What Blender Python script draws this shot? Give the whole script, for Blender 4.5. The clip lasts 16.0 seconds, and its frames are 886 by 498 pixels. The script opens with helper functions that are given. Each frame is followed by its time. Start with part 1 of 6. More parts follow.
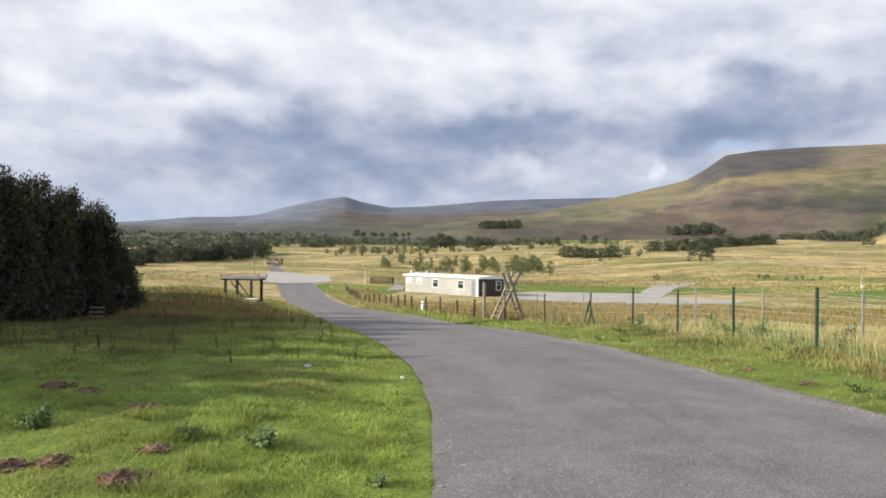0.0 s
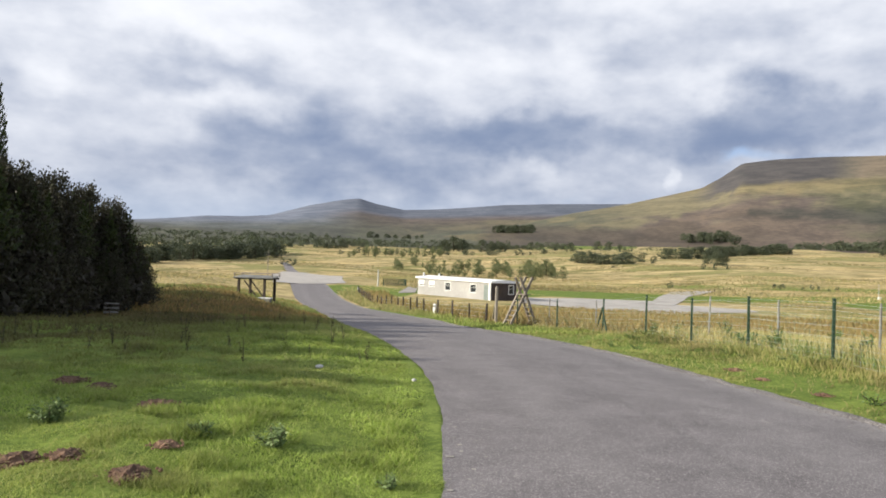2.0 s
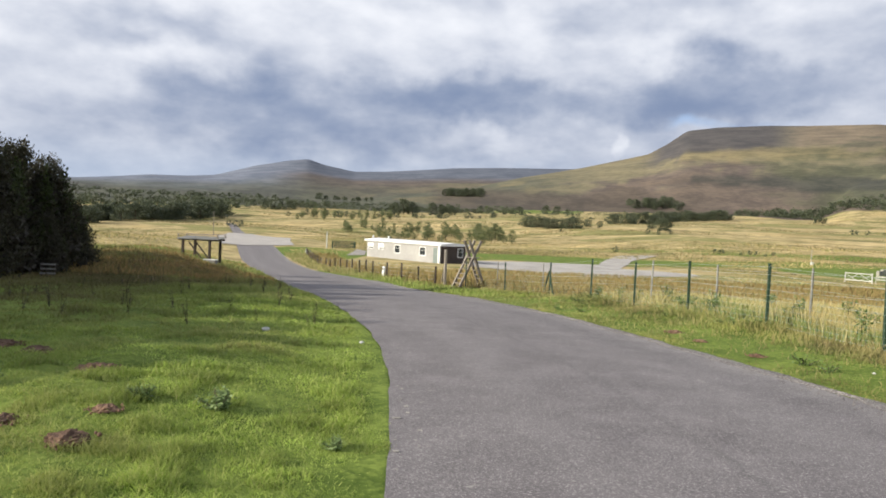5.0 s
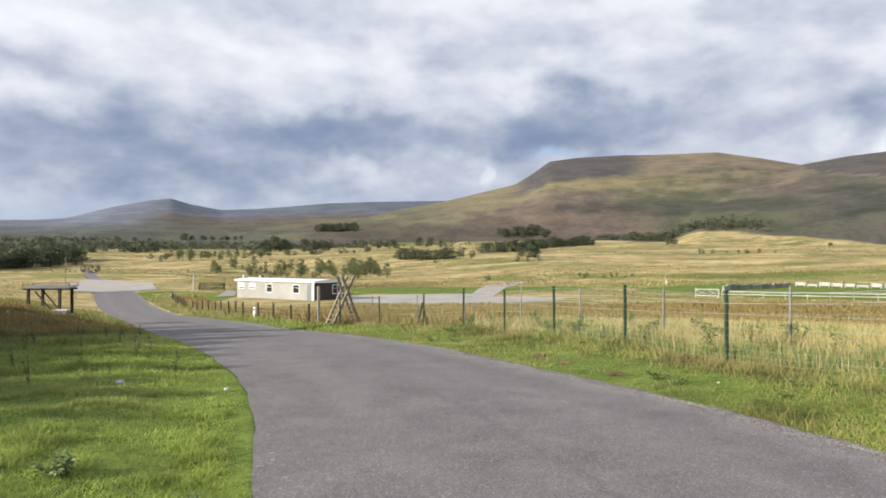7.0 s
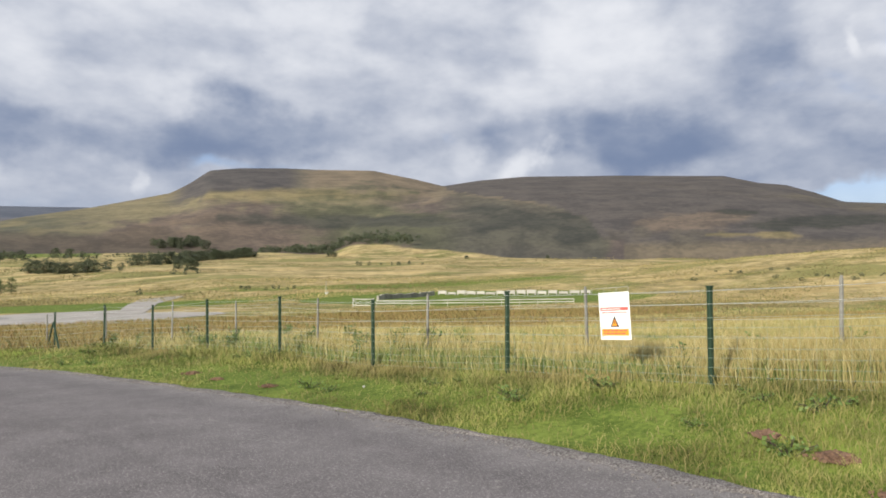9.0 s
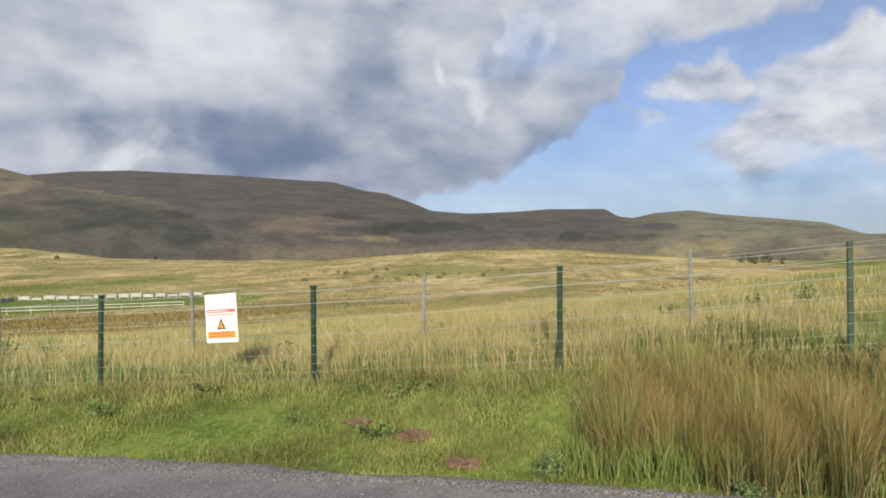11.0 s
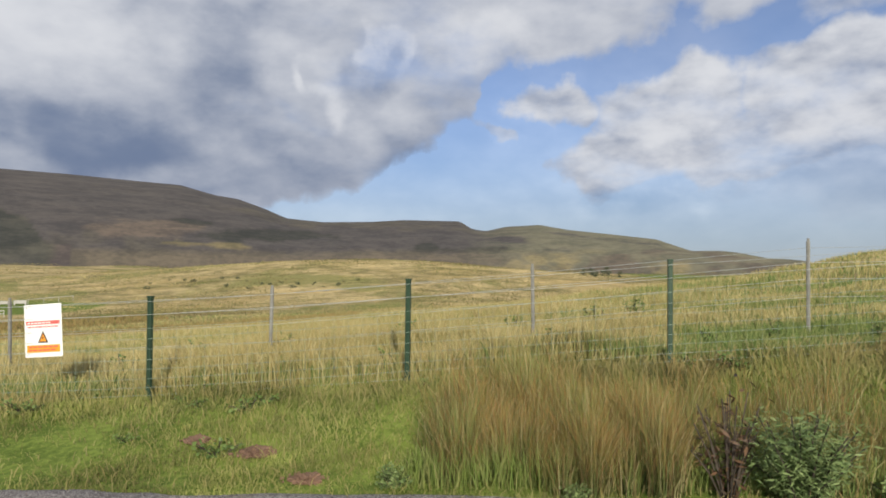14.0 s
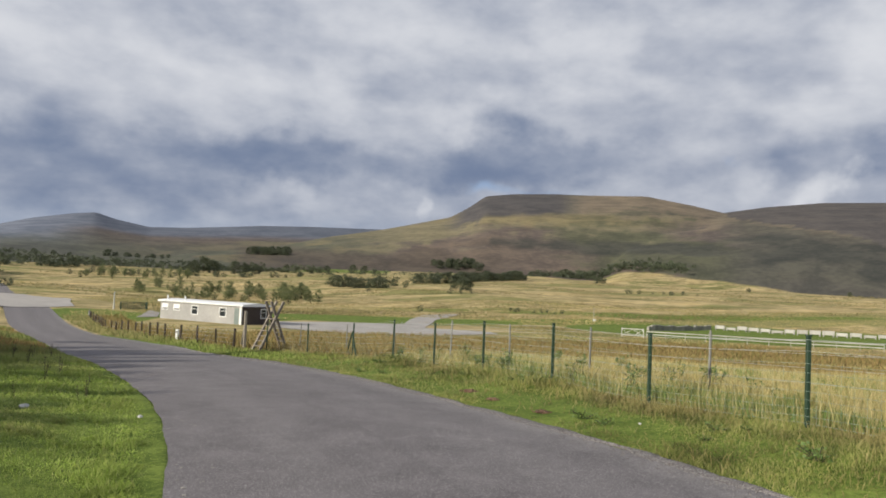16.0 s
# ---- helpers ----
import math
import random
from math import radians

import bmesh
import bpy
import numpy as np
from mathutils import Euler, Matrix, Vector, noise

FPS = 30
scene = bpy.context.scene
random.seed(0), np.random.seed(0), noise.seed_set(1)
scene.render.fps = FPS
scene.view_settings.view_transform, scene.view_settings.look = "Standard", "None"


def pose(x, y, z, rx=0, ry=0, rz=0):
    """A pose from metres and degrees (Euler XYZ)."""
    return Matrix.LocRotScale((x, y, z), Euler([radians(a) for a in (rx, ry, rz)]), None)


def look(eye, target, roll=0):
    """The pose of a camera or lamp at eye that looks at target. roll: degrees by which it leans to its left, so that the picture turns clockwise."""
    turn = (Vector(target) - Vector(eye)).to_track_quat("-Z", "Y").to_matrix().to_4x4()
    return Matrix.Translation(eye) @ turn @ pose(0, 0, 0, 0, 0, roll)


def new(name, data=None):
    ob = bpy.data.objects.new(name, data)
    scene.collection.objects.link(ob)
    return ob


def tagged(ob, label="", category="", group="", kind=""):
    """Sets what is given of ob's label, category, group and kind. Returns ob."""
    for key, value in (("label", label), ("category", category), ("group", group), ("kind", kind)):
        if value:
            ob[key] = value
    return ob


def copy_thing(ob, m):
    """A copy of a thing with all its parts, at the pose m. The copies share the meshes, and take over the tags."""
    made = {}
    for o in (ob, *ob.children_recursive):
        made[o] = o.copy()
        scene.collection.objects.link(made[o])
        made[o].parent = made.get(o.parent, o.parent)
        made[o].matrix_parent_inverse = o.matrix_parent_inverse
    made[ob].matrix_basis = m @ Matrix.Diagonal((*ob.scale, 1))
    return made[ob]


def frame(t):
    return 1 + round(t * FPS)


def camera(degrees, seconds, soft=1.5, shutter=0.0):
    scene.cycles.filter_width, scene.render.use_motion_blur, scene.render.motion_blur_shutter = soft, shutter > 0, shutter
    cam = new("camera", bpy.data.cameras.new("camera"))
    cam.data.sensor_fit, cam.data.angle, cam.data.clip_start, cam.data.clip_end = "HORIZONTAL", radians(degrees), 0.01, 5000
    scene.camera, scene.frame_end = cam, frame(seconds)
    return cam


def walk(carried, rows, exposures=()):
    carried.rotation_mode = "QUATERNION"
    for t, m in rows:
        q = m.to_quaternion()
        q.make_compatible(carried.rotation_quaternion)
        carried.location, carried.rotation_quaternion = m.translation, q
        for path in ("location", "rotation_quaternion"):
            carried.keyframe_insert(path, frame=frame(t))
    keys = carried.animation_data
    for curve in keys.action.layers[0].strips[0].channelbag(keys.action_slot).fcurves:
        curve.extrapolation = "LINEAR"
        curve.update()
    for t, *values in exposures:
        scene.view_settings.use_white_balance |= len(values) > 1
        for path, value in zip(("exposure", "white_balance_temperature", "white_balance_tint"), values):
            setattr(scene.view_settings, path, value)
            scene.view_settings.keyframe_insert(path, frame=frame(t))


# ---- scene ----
# ---------------------------------------------------------------- camera
cam = camera(63.89, 16.0, soft=1.8)
PATH = [
    (0, (0.116, -0.015, 1.560), (0.1085, 1.9853, 1.5813), 0.81),
    (0.5, (0.120, -0.008, 1.561), (0.1231, 1.9916, 1.5813), 1.77),
    (1, (0.105, 0.017, 1.555), (0.0967, 2.0170, 1.5861), 1.02),
    (1.5, (0.109, 0.009, 1.555), (0.0706, 2.0087, 1.5913), 0.38),
    (2, (0.104, 0.004, 1.555), (0.0598, 2.0034, 1.5843), 1.95),
    (2.5, (0.108, -0.006, 1.554), (0.0910, 1.9934, 1.5802), 1.33),
    (3, (0.120, -0.010, 1.557), (0.1463, 1.9894, 1.5829), 1.18),
    (3.5, (0.108, 0.013, 1.556), (0.1715, 2.0121, 1.5510), 1.76),
    (3.7, (0.107, 0.034, 1.562), (0.1702, 2.0331, 1.5386), 2.18),
    (5.8, (0.159, 0.027, 1.553), (0.3141, 2.0197, 1.4807), 1.63),
    (6, (0.197, 0.046, 1.554), (0.3926, 2.0352, 1.4903), 0.79),
    (6.5, (0.194, 0.017, 1.567), (0.5194, 1.9899, 1.5622), -0.23),
    (7, (0.244, 0.022, 1.576), (0.6891, 1.9712, 1.6081), 0.01),
    (7.5, (0.249, 0.039, 1.570), (0.8236, 1.9535, 1.6331), 0.71),
    (8, (0.351, 0.040, 1.560), (1.1489, 1.8721, 1.6348), -0.13),
    (8.5, (0.376, 0.016, 1.560), (1.4233, 1.7180, 1.6357), -0.41),
    (9, (0.394, -0.022, 1.565), (1.6676, 1.5186, 1.6281), -0.42),
    (9.5, (0.414, -0.023, 1.557), (1.8850, 1.3298, 1.6249), -0.87),
    (10, (0.426, -0.061, 1.557), (2.0803, 1.0613, 1.6234), -0.22),
    (10.2, (0.449, -0.065, 1.554), (2.1600, 0.9688, 1.6219), -0.48),
    (12.3, (0.445, -0.227, 1.584), (2.4362, -0.0466, 1.6298), -0.85),
    (12.5, (0.453, -0.266, 1.580), (2.4492, -0.1509, 1.6293), -1.28),
    (13, (0.446, -0.268, 1.580), (2.4448, -0.3159, 1.6344), -1.09),
    (13.5, (0.443, -0.198, 1.576), (2.4389, -0.3062, 1.6326), -0.54),
    (14, (0.445, -0.152, 1.586), (2.4218, 0.1420, 1.6672), 0.01),
    (14.5, (0.413, -0.089, 1.584), (2.2139, 0.7756, 1.6812), 0.97),
    (15, (0.394, 0.027, 1.602), (1.8291, 1.4157, 1.7088), 1.86),
    (15.5, (0.332, 0.054, 1.595), (1.3596, 1.7659, 1.7088), 2.12),
    (16, (0.269, 0.050, 1.614), (0.8892, 1.9477, 1.7350), 2.55),
]
EXPOSURE = [(0.0, 0.50), (3.5, 0.48), (6.0, 0.46), (7.0, 0.46), (8.0, 0.36), (9.0, 0.25), (10.0, 0.17), (12.5, 0.06), (14.5, 0.0), (15.2, 0.0), (16.0, 0.0)]
walk(cam, [(t, look(eye, target, roll)) for t, eye, target, roll in PATH], EXPOSURE)

# ---------------------------------------------------------------- world, sun
SUN_AZ, SUN_EL = 252.0, 20.5  # degrees clockwise from north (+y), degrees up
sun_dir = Vector((math.sin(radians(SUN_AZ)) * math.cos(radians(SUN_EL)),
                  math.cos(radians(SUN_AZ)) * math.cos(radians(SUN_EL)), math.sin(radians(SUN_EL))))
sun = new("sun", bpy.data.lights.new("sun", "SUN"))
sun.data.energy, sun.data.angle, sun.data.color = 5.0, radians(0.6), (1.0, 0.93, 0.80)
sun.matrix_world = look(sun_dir * 100, (0, 0, 0))


class Nodes:
    """A short way to write node trees."""

    def __init__(self, tree):
        self.tree = tree
        tree.nodes.clear()

    def add(self, kind):
        return self.tree.nodes.new(kind)

    def join(self, a, b):
        self.tree.links.new(a, b)

    def put(self, socket, value):
        if isinstance(value, bpy.types.NodeSocket):
            self.join(value, socket)
        elif value is not None:
            socket.default_value = value

    def math(self, op, a, b=None, c=None, clamp=False):
        n = self.add("ShaderNodeMath")
        n.operation, n.use_clamp = op, clamp
        for k, v in enumerate((a, b, c)):
            self.put(n.inputs[k], v)
        return n.outputs[0]

    def vec(self, op, a, b=None):
        n = self.add("ShaderNodeVectorMath")
        n.operation = op
        self.put(n.inputs[0], a)
        self.put(n.inputs[1], b)
        return n.outputs["Value"] if op in ("DOT_PRODUCT", "LENGTH", "DISTANCE") else n.outputs[0]

    def ramp(self, x, lo, hi, a=0.0, b=1.0):
        n = self.add("ShaderNodeMapRange")
        n.interpolation_type = "SMOOTHSTEP"
        for k, v in enumerate((x, lo, hi, a, b)):
            self.put(n.inputs[k], v)
        return n.outputs[0]

    def noise(self, vector, scale, detail=4.0, rough=0.55, distort=0.0):
        n = self.add("ShaderNodeTexNoise")
        self.put(n.inputs["Vector"], vector)
        n.inputs["Scale"].default_value, n.inputs["Detail"].default_value = scale, detail
        n.inputs["Roughness"].default_value, n.inputs["Distortion"].default_value = rough, distort
        return n.outputs["Fac"]

    def mix(self, fac, a, b, blend="MIX"):
        n = self.add("ShaderNodeMix")
        n.data_type, n.blend_type = "RGBA", blend
        self.put(n.inputs[0], fac)
        self.put(n.inputs[6], (*a, 1) if isinstance(a, tuple) and len(a) == 3 else a)
        self.put(n.inputs[7], (*b, 1) if isinstance(b, tuple) and len(b) == 3 else b)
        return n.outputs[2]

    def tint(self, layer):
        n = self.add("ShaderNodeVertexColor")
        n.layer_name = layer
        return n.outputs[0]

    def xyz(self, x, y, z):
        n = self.add("ShaderNodeCombineXYZ")
        for k, v in enumerate((x, y, z)):
            self.put(n.inputs[k], v)
        return n.outputs[0]


def bearing(az, el):
    a, e = radians(az), radians(el)
    return (math.sin(a) * math.cos(e), math.cos(a) * math.cos(e), math.sin(e))


world = bpy.data.worlds.new("world")
scene.world = world
world.use_nodes = True
W = Nodes(world.node_tree)
sky = W.add("ShaderNodeTexSky")
sky.sky_type, sky.sun_disc = "NISHITA", False
sky.sun_elevation, sky.sun_rotation = radians(SUN_EL), radians(SUN_AZ)
sky.air_density, sky.dust_density, sky.ozone_density = 1.0, 0.05, 3.0
way = W.add("ShaderNodeTexCoord").outputs["Generated"]
split = W.add("ShaderNodeSeparateXYZ")
W.join(way, split.inputs[0])
up = W.math("MAXIMUM", split.outputs[2], 0.0)
deep = W.math("ADD", up, 0.30)
flat = W.xyz(W.math("DIVIDE", split.outputs[0], deep), W.math("DIVIDE", split.outputs[1], deep), W.math("MULTIPLY", up, 4.0))
def part_of(value, share):
    return W.math("MULTIPLY", value, share)


# the cloud layer seen from below, foreshortened towards the horizon
big = W.noise(W.vec("ADD", flat, (3.1, 1.7, 0.4)), 0.80, 2.0, 0.45, 0.1)
mid = W.noise(W.vec("ADD", flat, (7.7, 2.9, 1.3)), 1.55, 3.0, 0.46, 0.0)
squat = W.vec("ADD", W.vec("MULTIPLY", way, (1.0, 1.0, 1.95)), (2.3, 5.1, 0.7))
puff = W.noise(squat, 7.5, 8.0, 0.54, 0.0)
# each lump is brighter towards its top: its depth here against its depth a little higher up
lump = W.math("SUBTRACT", W.noise(squat, 2.7, 4.0, 0.46), W.noise(W.vec("ADD", squat, (0.02, -0.02, 0.12)), 2.7, 4.0, 0.46))
knob = W.math("SUBTRACT", W.noise(squat, 13.0, 4.0, 0.52), W.noise(W.vec("ADD", squat, (0.01, -0.01, 0.03)), 13.0, 4.0, 0.52))
# rounded heads: a folded noise, creased between the lumps
heads = W.math("ADD", W.math("ABSOLUTE", W.math("SUBTRACT", W.noise(squat, 5.2, 2.0, 0.5, 0.3), 0.5)), part_of(W.math("ABSOLUTE", W.math("SUBTRACT", W.noise(squat, 12.5, 3.0, 0.5, 0.2), 0.5)), 0.6))
curl = W.add("ShaderNodeTexNoise")
W.join(way, curl.inputs["Vector"])
curl.inputs["Scale"].default_value, curl.inputs["Detail"].default_value, curl.inputs["Roughness"].default_value = 9.0, 5.0, 0.50
astray = W.vec("ADD", way, W.vec("MULTIPLY", W.vec("SUBTRACT", curl.outputs["Color"], (0.5, 0.5, 0.5)), (0.22, 0.22, 0.13)))
strayed = W.add("ShaderNodeSeparateXYZ")
W.join(astray, strayed.inputs[0])
az = W.math("MULTIPLY", W.math("ARCTAN2", strayed.outputs[0], strayed.outputs[1]), 57.3)
el = W.math("MULTIPLY", strayed.outputs[2], 57.3)


def near_way(az0, el0, inner, outer, wide=1.0):
    """1 towards a bearing, 0 past the outer angle; wide above 1 draws it out along the horizon."""
    side = W.math("DIVIDE", W.math("SUBTRACT", az, az0), wide)
    rise = W.math("SUBTRACT", el, el0)
    off = W.math("POWER", W.math("ADD", W.math("MULTIPLY", side, side), W.math("MULTIPLY", rise, rise)), 0.5)
    return W.ramp(off, inner, outer, 1.0, 0.0)


def most(*values):
    out = values[0]
    for v in values[1:]:
        out = W.math("MAXIMUM", out, v)
    return out


body = W.math("ADD", part_of(big, 0.30), W.math("ADD", part_of(mid, 0.40), part_of(puff, 0.45)))
# clear sky under the edge of the layer, which climbs from east to south
edge = W.math("ADD", part_of(W.math("SUBTRACT", az, 75.0), 0.50), W.ramp(az, 84.0, 87.5, 7.0, 11.0))
edge = most(W.math("MINIMUM", edge, W.math("ADD", part_of(W.math("SUBTRACT", az, 87.0), 0.18), 16.2)), 6.4)
clear = W.math("MULTIPLY", W.ramp(W.math("SUBTRACT", edge, el), -1.0, 1.6), W.ramp(az, 56.0, 68.0))
clear = W.math("MULTIPLY", clear, W.ramp(az, 135.0, 165.0, 1.0, 0.25))
gap = most(clear, part_of(near_way(25.0, 7.9, 0.0, 1.7, 5.0), 0.62), part_of(near_way(11.0, 5.4, 0.0, 1.7, 5.0), 0.55), part_of(near_way(38.5, 10.8, 0.0, 2.2, 1.4), 0.42),
           part_of(near_way(-2.0, 4.2, 0.0, 1.2, 4.0), 0.35))
# the cumulus bank in the clear part, with a level base
base = W.ramp(W.math("ADD", el, part_of(W.math("SUBTRACT", mid, 0.5), 6.0)), 3.9, 5.9)
heap = most(near_way(90.8, 13.4, 0.8, 2.6, 1.8), part_of(near_way(86.2, 11.4, 0.5, 1.7, 1.3), 0.9), near_way(100.0, 12.6, 2.4, 4.6, 2.2), near_way(112.5, 13.4, 2.6, 4.6, 2.1),
            near_way(96.0, 9.3, 1.6, 3.6, 2.4), part_of(near_way(97.0, 7.2, 0.6, 2.4, 4.0), 0.9), near_way(106.0, 9.6, 1.8, 3.8, 3.2), near_way(119.5, 9.8, 1.8, 4.0, 2.2), part_of(near_way(121.0, 19.4, 1.0, 3.0, 3.6), 0.85),
            part_of(near_way(113.0, 18.2, 0.5, 2.2, 2.6), 0.75), part_of(near_way(130.0, 11.0, 4.0, 7.0, 2.0), 0.9))
heap = W.math("MULTIPLY", heap, base)
cover = W.math("ADD", W.math("SUBTRACT", body, part_of(gap, 0.42)), part_of(heap, 0.40))
# the cloud breaks up overhead and towards the sun
open_sky = most(W.ramp(up, 0.42, 0.72), W.math("MULTIPLY", W.ramp(W.vec("DOT_PRODUCT", way, bearing(SUN_AZ, SUN_EL)), 0.35, 0.85), W.ramp(up, 0.1, 0.3)))
cover = W.math("ADD", W.math("SUBTRACT", cover, part_of(open_sky, 0.16)), W.ramp(az, 74.0, 58.0, 0.0, 0.12))
cover = W.ramp(cover, 0.22, 0.58)
# thin haze low down and a veil of thin cloud round the bank
cover = most(cover, W.ramp(up, 0.30, 0.02, 0.14, 0.55), part_of(near_way(118.0, 8.0, 3.0, 9.0, 3.0), 0.62), part_of(near_way(98.0, 16.0, 1.0, 8.0, 2.5), 0.26))
# bright heads and dull bases of the layer: bearing, height, inner and outer reach, length, weight
HEADS = ((-22.0, 18.0, 0.5, 6.0, 2.4, 0.42), (-30.0, 12.0, 0.3, 3.0, 1.2, 0.26), (0.0, 14.6, 1.0, 4.6, 2.4, 0.22), (9.6, 16.0, 0.3, 2.6, 1.4, 0.22), (29.0, 18.6, 1.0, 4.2, 1.7, 0.30),
         (20.5, 13.6, 0.2, 1.6, 1.6, 0.20), (52.0, 17.4, 1.0, 4.6, 1.7, 0.36), (46.0, 14.2, 0.4, 3.0, 2.0, 0.26), (45.5, 8.2, 0.2, 1.5, 1.5, 0.46), (41.0, 9.4, 0.2, 2.0, 1.8, 0.24))
HEADS_EAST = ((70.6, 15.4, 0.2, 1.8, 0.7, 0.36), (76.6, 17.6, 0.2, 2.0, 0.7, 0.40), (72.3, 12.8, 0.2, 1.8, 1.2, 0.34), (85.0, 18.6, 0.4, 2.4, 2.0, 0.34), (-18.0, 11.0, 0.3, 2.2, 3.0, 0.20),
              (8.0, 7.0, 0.2, 1.8, 2.6, 0.08), (15.5, 7.2, 0.2, 1.2, 1.0, 0.26), (10.0, 19.5, 0.5, 4.0, 3.0, 0.18))
BASES = ((65.5, 8.4, 1.0, 4.2, 2.6, 0.26), (-10.0, 7.4, 1.0, 4.6, 4.2, 0.38), (-21.0, 13.4, 0.5, 2.8, 3.0, 0.24), (24.0, 10.4, 0.8, 3.2, 4.4, 0.46), (6.0, 9.8, 0.6, 2.6, 4.5, 0.42), (54.0, 9.7, 1.0, 3.4, 3.0, 0.44),
         (43.5, 11.2, 0.4, 2.4, 1.2, 0.20), (64.0, 16.0, 1.0, 5.0, 1.0, 0.36), (61.0, 10.4, 0.5, 3.4, 1.6, 0.06), (80.0, 9.6, 0.3, 2.6, 2.4, 0.30), (96.0, 6.6, 0.3, 2.0, 3.0, 0.34), (108.0, 11.4, 0.2, 1.6, 4.0, 0.14),
         (75.0, 15.0, 0.2, 2.6, 0.7, 0.20))
light = W.math("ADD", W.ramp(up, 0.10, 0.32, 0.40, 0.54), part_of(W.math("SUBTRACT", mid, 0.5), 0.34))
for a0, e0, inner, outer, wide_, weight in HEADS + HEADS_EAST:
    light = W.math("ADD", light, part_of(near_way(a0, e0, inner, outer, wide_), weight))
for a0, e0, inner, outer, wide_, weight in BASES:
    light = W.math("SUBTRACT", light, part_of(near_way(a0, e0, inner, outer, wide_), weight))
light = W.math("ADD", light, W.math("MULTIPLY", lump, 0.62))
light = W.math("ADD", light, W.math("MULTIPLY", knob, W.math("ADD", part_of(heap, 0.9), 0.55)))
light = W.math("ADD", light, W.math("ADD", part_of(W.math("SUBTRACT", puff, 0.5), 0.6), W.math("MULTIPLY", W.math("SUBTRACT", heads, 0.11), W.math("ADD", part_of(heap, 0.8), 0.55))))
light = W.math("ADD", light, part_of(heap, 0.30))
light = W.ramp(light, -0.32, 1.22)
cloud = W.mix(light, (0.165, 0.215, 0.330), (0.70, 0.715, 0.755))
cloud = W.mix(W.ramp(up, 0.11, 0.03, 0.0, 0.6), cloud, (0.34, 0.41, 0.53))
sky_light = W.add("ShaderNodeBackground")
W.join(W.mix(1.0, sky.outputs[0], W.mix(W.ramp(up, 0.0, 0.16), (0.50, 0.55, 0.72), (1.0, 0.93, 1.05)), "MULTIPLY"), sky_light.inputs[0])
sky_light.inputs[1].default_value = 0.11
cloud_light = W.add("ShaderNodeBackground")
W.join(cloud, cloud_light.inputs[0])
cloud_light.inputs[1].default_value = 1.0
both = W.add("ShaderNodeMixShader")
W.join(cover, both.inputs[0])
W.join(sky_light.outputs[0], both.inputs[1])
W.join(cloud_light.outputs[0], both.inputs[2])
W.join(both.outputs[0], W.add("ShaderNodeOutputWorld").inputs[0])


# ---------------------------------------------------------------- materials
def material(name, rough=0.85, metal=0.0):
    m = bpy.data.materials.new(name)
    m.use_nodes = True
    n = Nodes(m.node_tree)
    shade = n.add("ShaderNodeBsdfPrincipled")
    shade.inputs["Roughness"].default_value, shade.inputs["Metallic"].default_value = rough, metal
    shade.inputs["Specular IOR Level"].default_value = 0.25
    n.join(shade.outputs[0], n.add("ShaderNodeOutputMaterial").inputs[0])
    return m, n, shade


def bumped(n, shade, height, strength, distance):
    b = n.add("ShaderNodeBump")
    b.inputs["Strength"].default_value, b.inputs["Distance"].default_value = strength, distance
    n.join(height, b.inputs["Height"])
    n.join(b.outputs[0], shade.inputs["Normal"])


def plain(name, dark, light, scale=6.0, rough=0.8, metal=0.0, bump=0.2, depth=0.004, stretch=(1, 1, 1)):
    """A surface that varies between two colours at two scales, with fine relief."""
    m, n, shade = material(name, rough, metal)
    at = n.vec("MULTIPLY", n.add("ShaderNodeTexCoord").outputs["Object"], stretch)
    coarse, grain = n.noise(at, scale * 0.25, 3.0), n.noise(at, scale * 3.0, 5.0, 0.6)
    own = n.add("ShaderNodeObjectInfo").outputs["Random"]
    f = n.math("ADD", n.math("MULTIPLY", coarse, 0.6), n.math("MULTIPLY", grain, 0.4))
    f = n.math("ADD", f, n.math("MULTIPLY", n.math("SUBTRACT", own, 0.5), 0.15))
    n.join(n.mix(n.ramp(f, 0.3, 0.7), dark, light), shade.inputs["Base Color"])
    bumped(n, shade, grain, bump, depth)
    return m


def toned(name, rough=0.7, through_light=0.25, upward=0.0):
    """Leaves and blades: the colour of each one is its own tint, with some light passing through."""
    m, n, shade = material(name, rough)
    tone = n.tint("tint")
    at = n.add("ShaderNodeNewGeometry").outputs["Position"]
    tone = n.mix(n.ramp(n.noise(at, 0.6, 3.0), 0.35, 0.7, 0.0, 0.35), tone, n.mix(1.0, tone, (0.75, 0.72, 0.55), "MULTIPLY"))
    n.join(tone, shade.inputs["Base Color"])
    facing = n.add("ShaderNodeNewGeometry").outputs["Normal"]
    soft_up = n.vec("NORMALIZE", n.vec("ADD", n.vec("MULTIPLY", facing, (1 - upward,) * 3), (0.0, 0.0, upward)))
    if upward:
        n.join(soft_up, shade.inputs["Normal"])
    thin = n.add("ShaderNodeBsdfTranslucent")
    n.join(tone, thin.inputs[0])
    sum_ = n.add("ShaderNodeMixShader")
    sum_.inputs[0].default_value = through_light
    n.join(shade.outputs[0], sum_.inputs[1])
    n.join(thin.outputs[0], sum_.inputs[2])
    out = next(k for k in n.tree.nodes if k.type == "OUTPUT_MATERIAL")
    n.join(sum_.outputs[0], out.inputs[0])
    return m


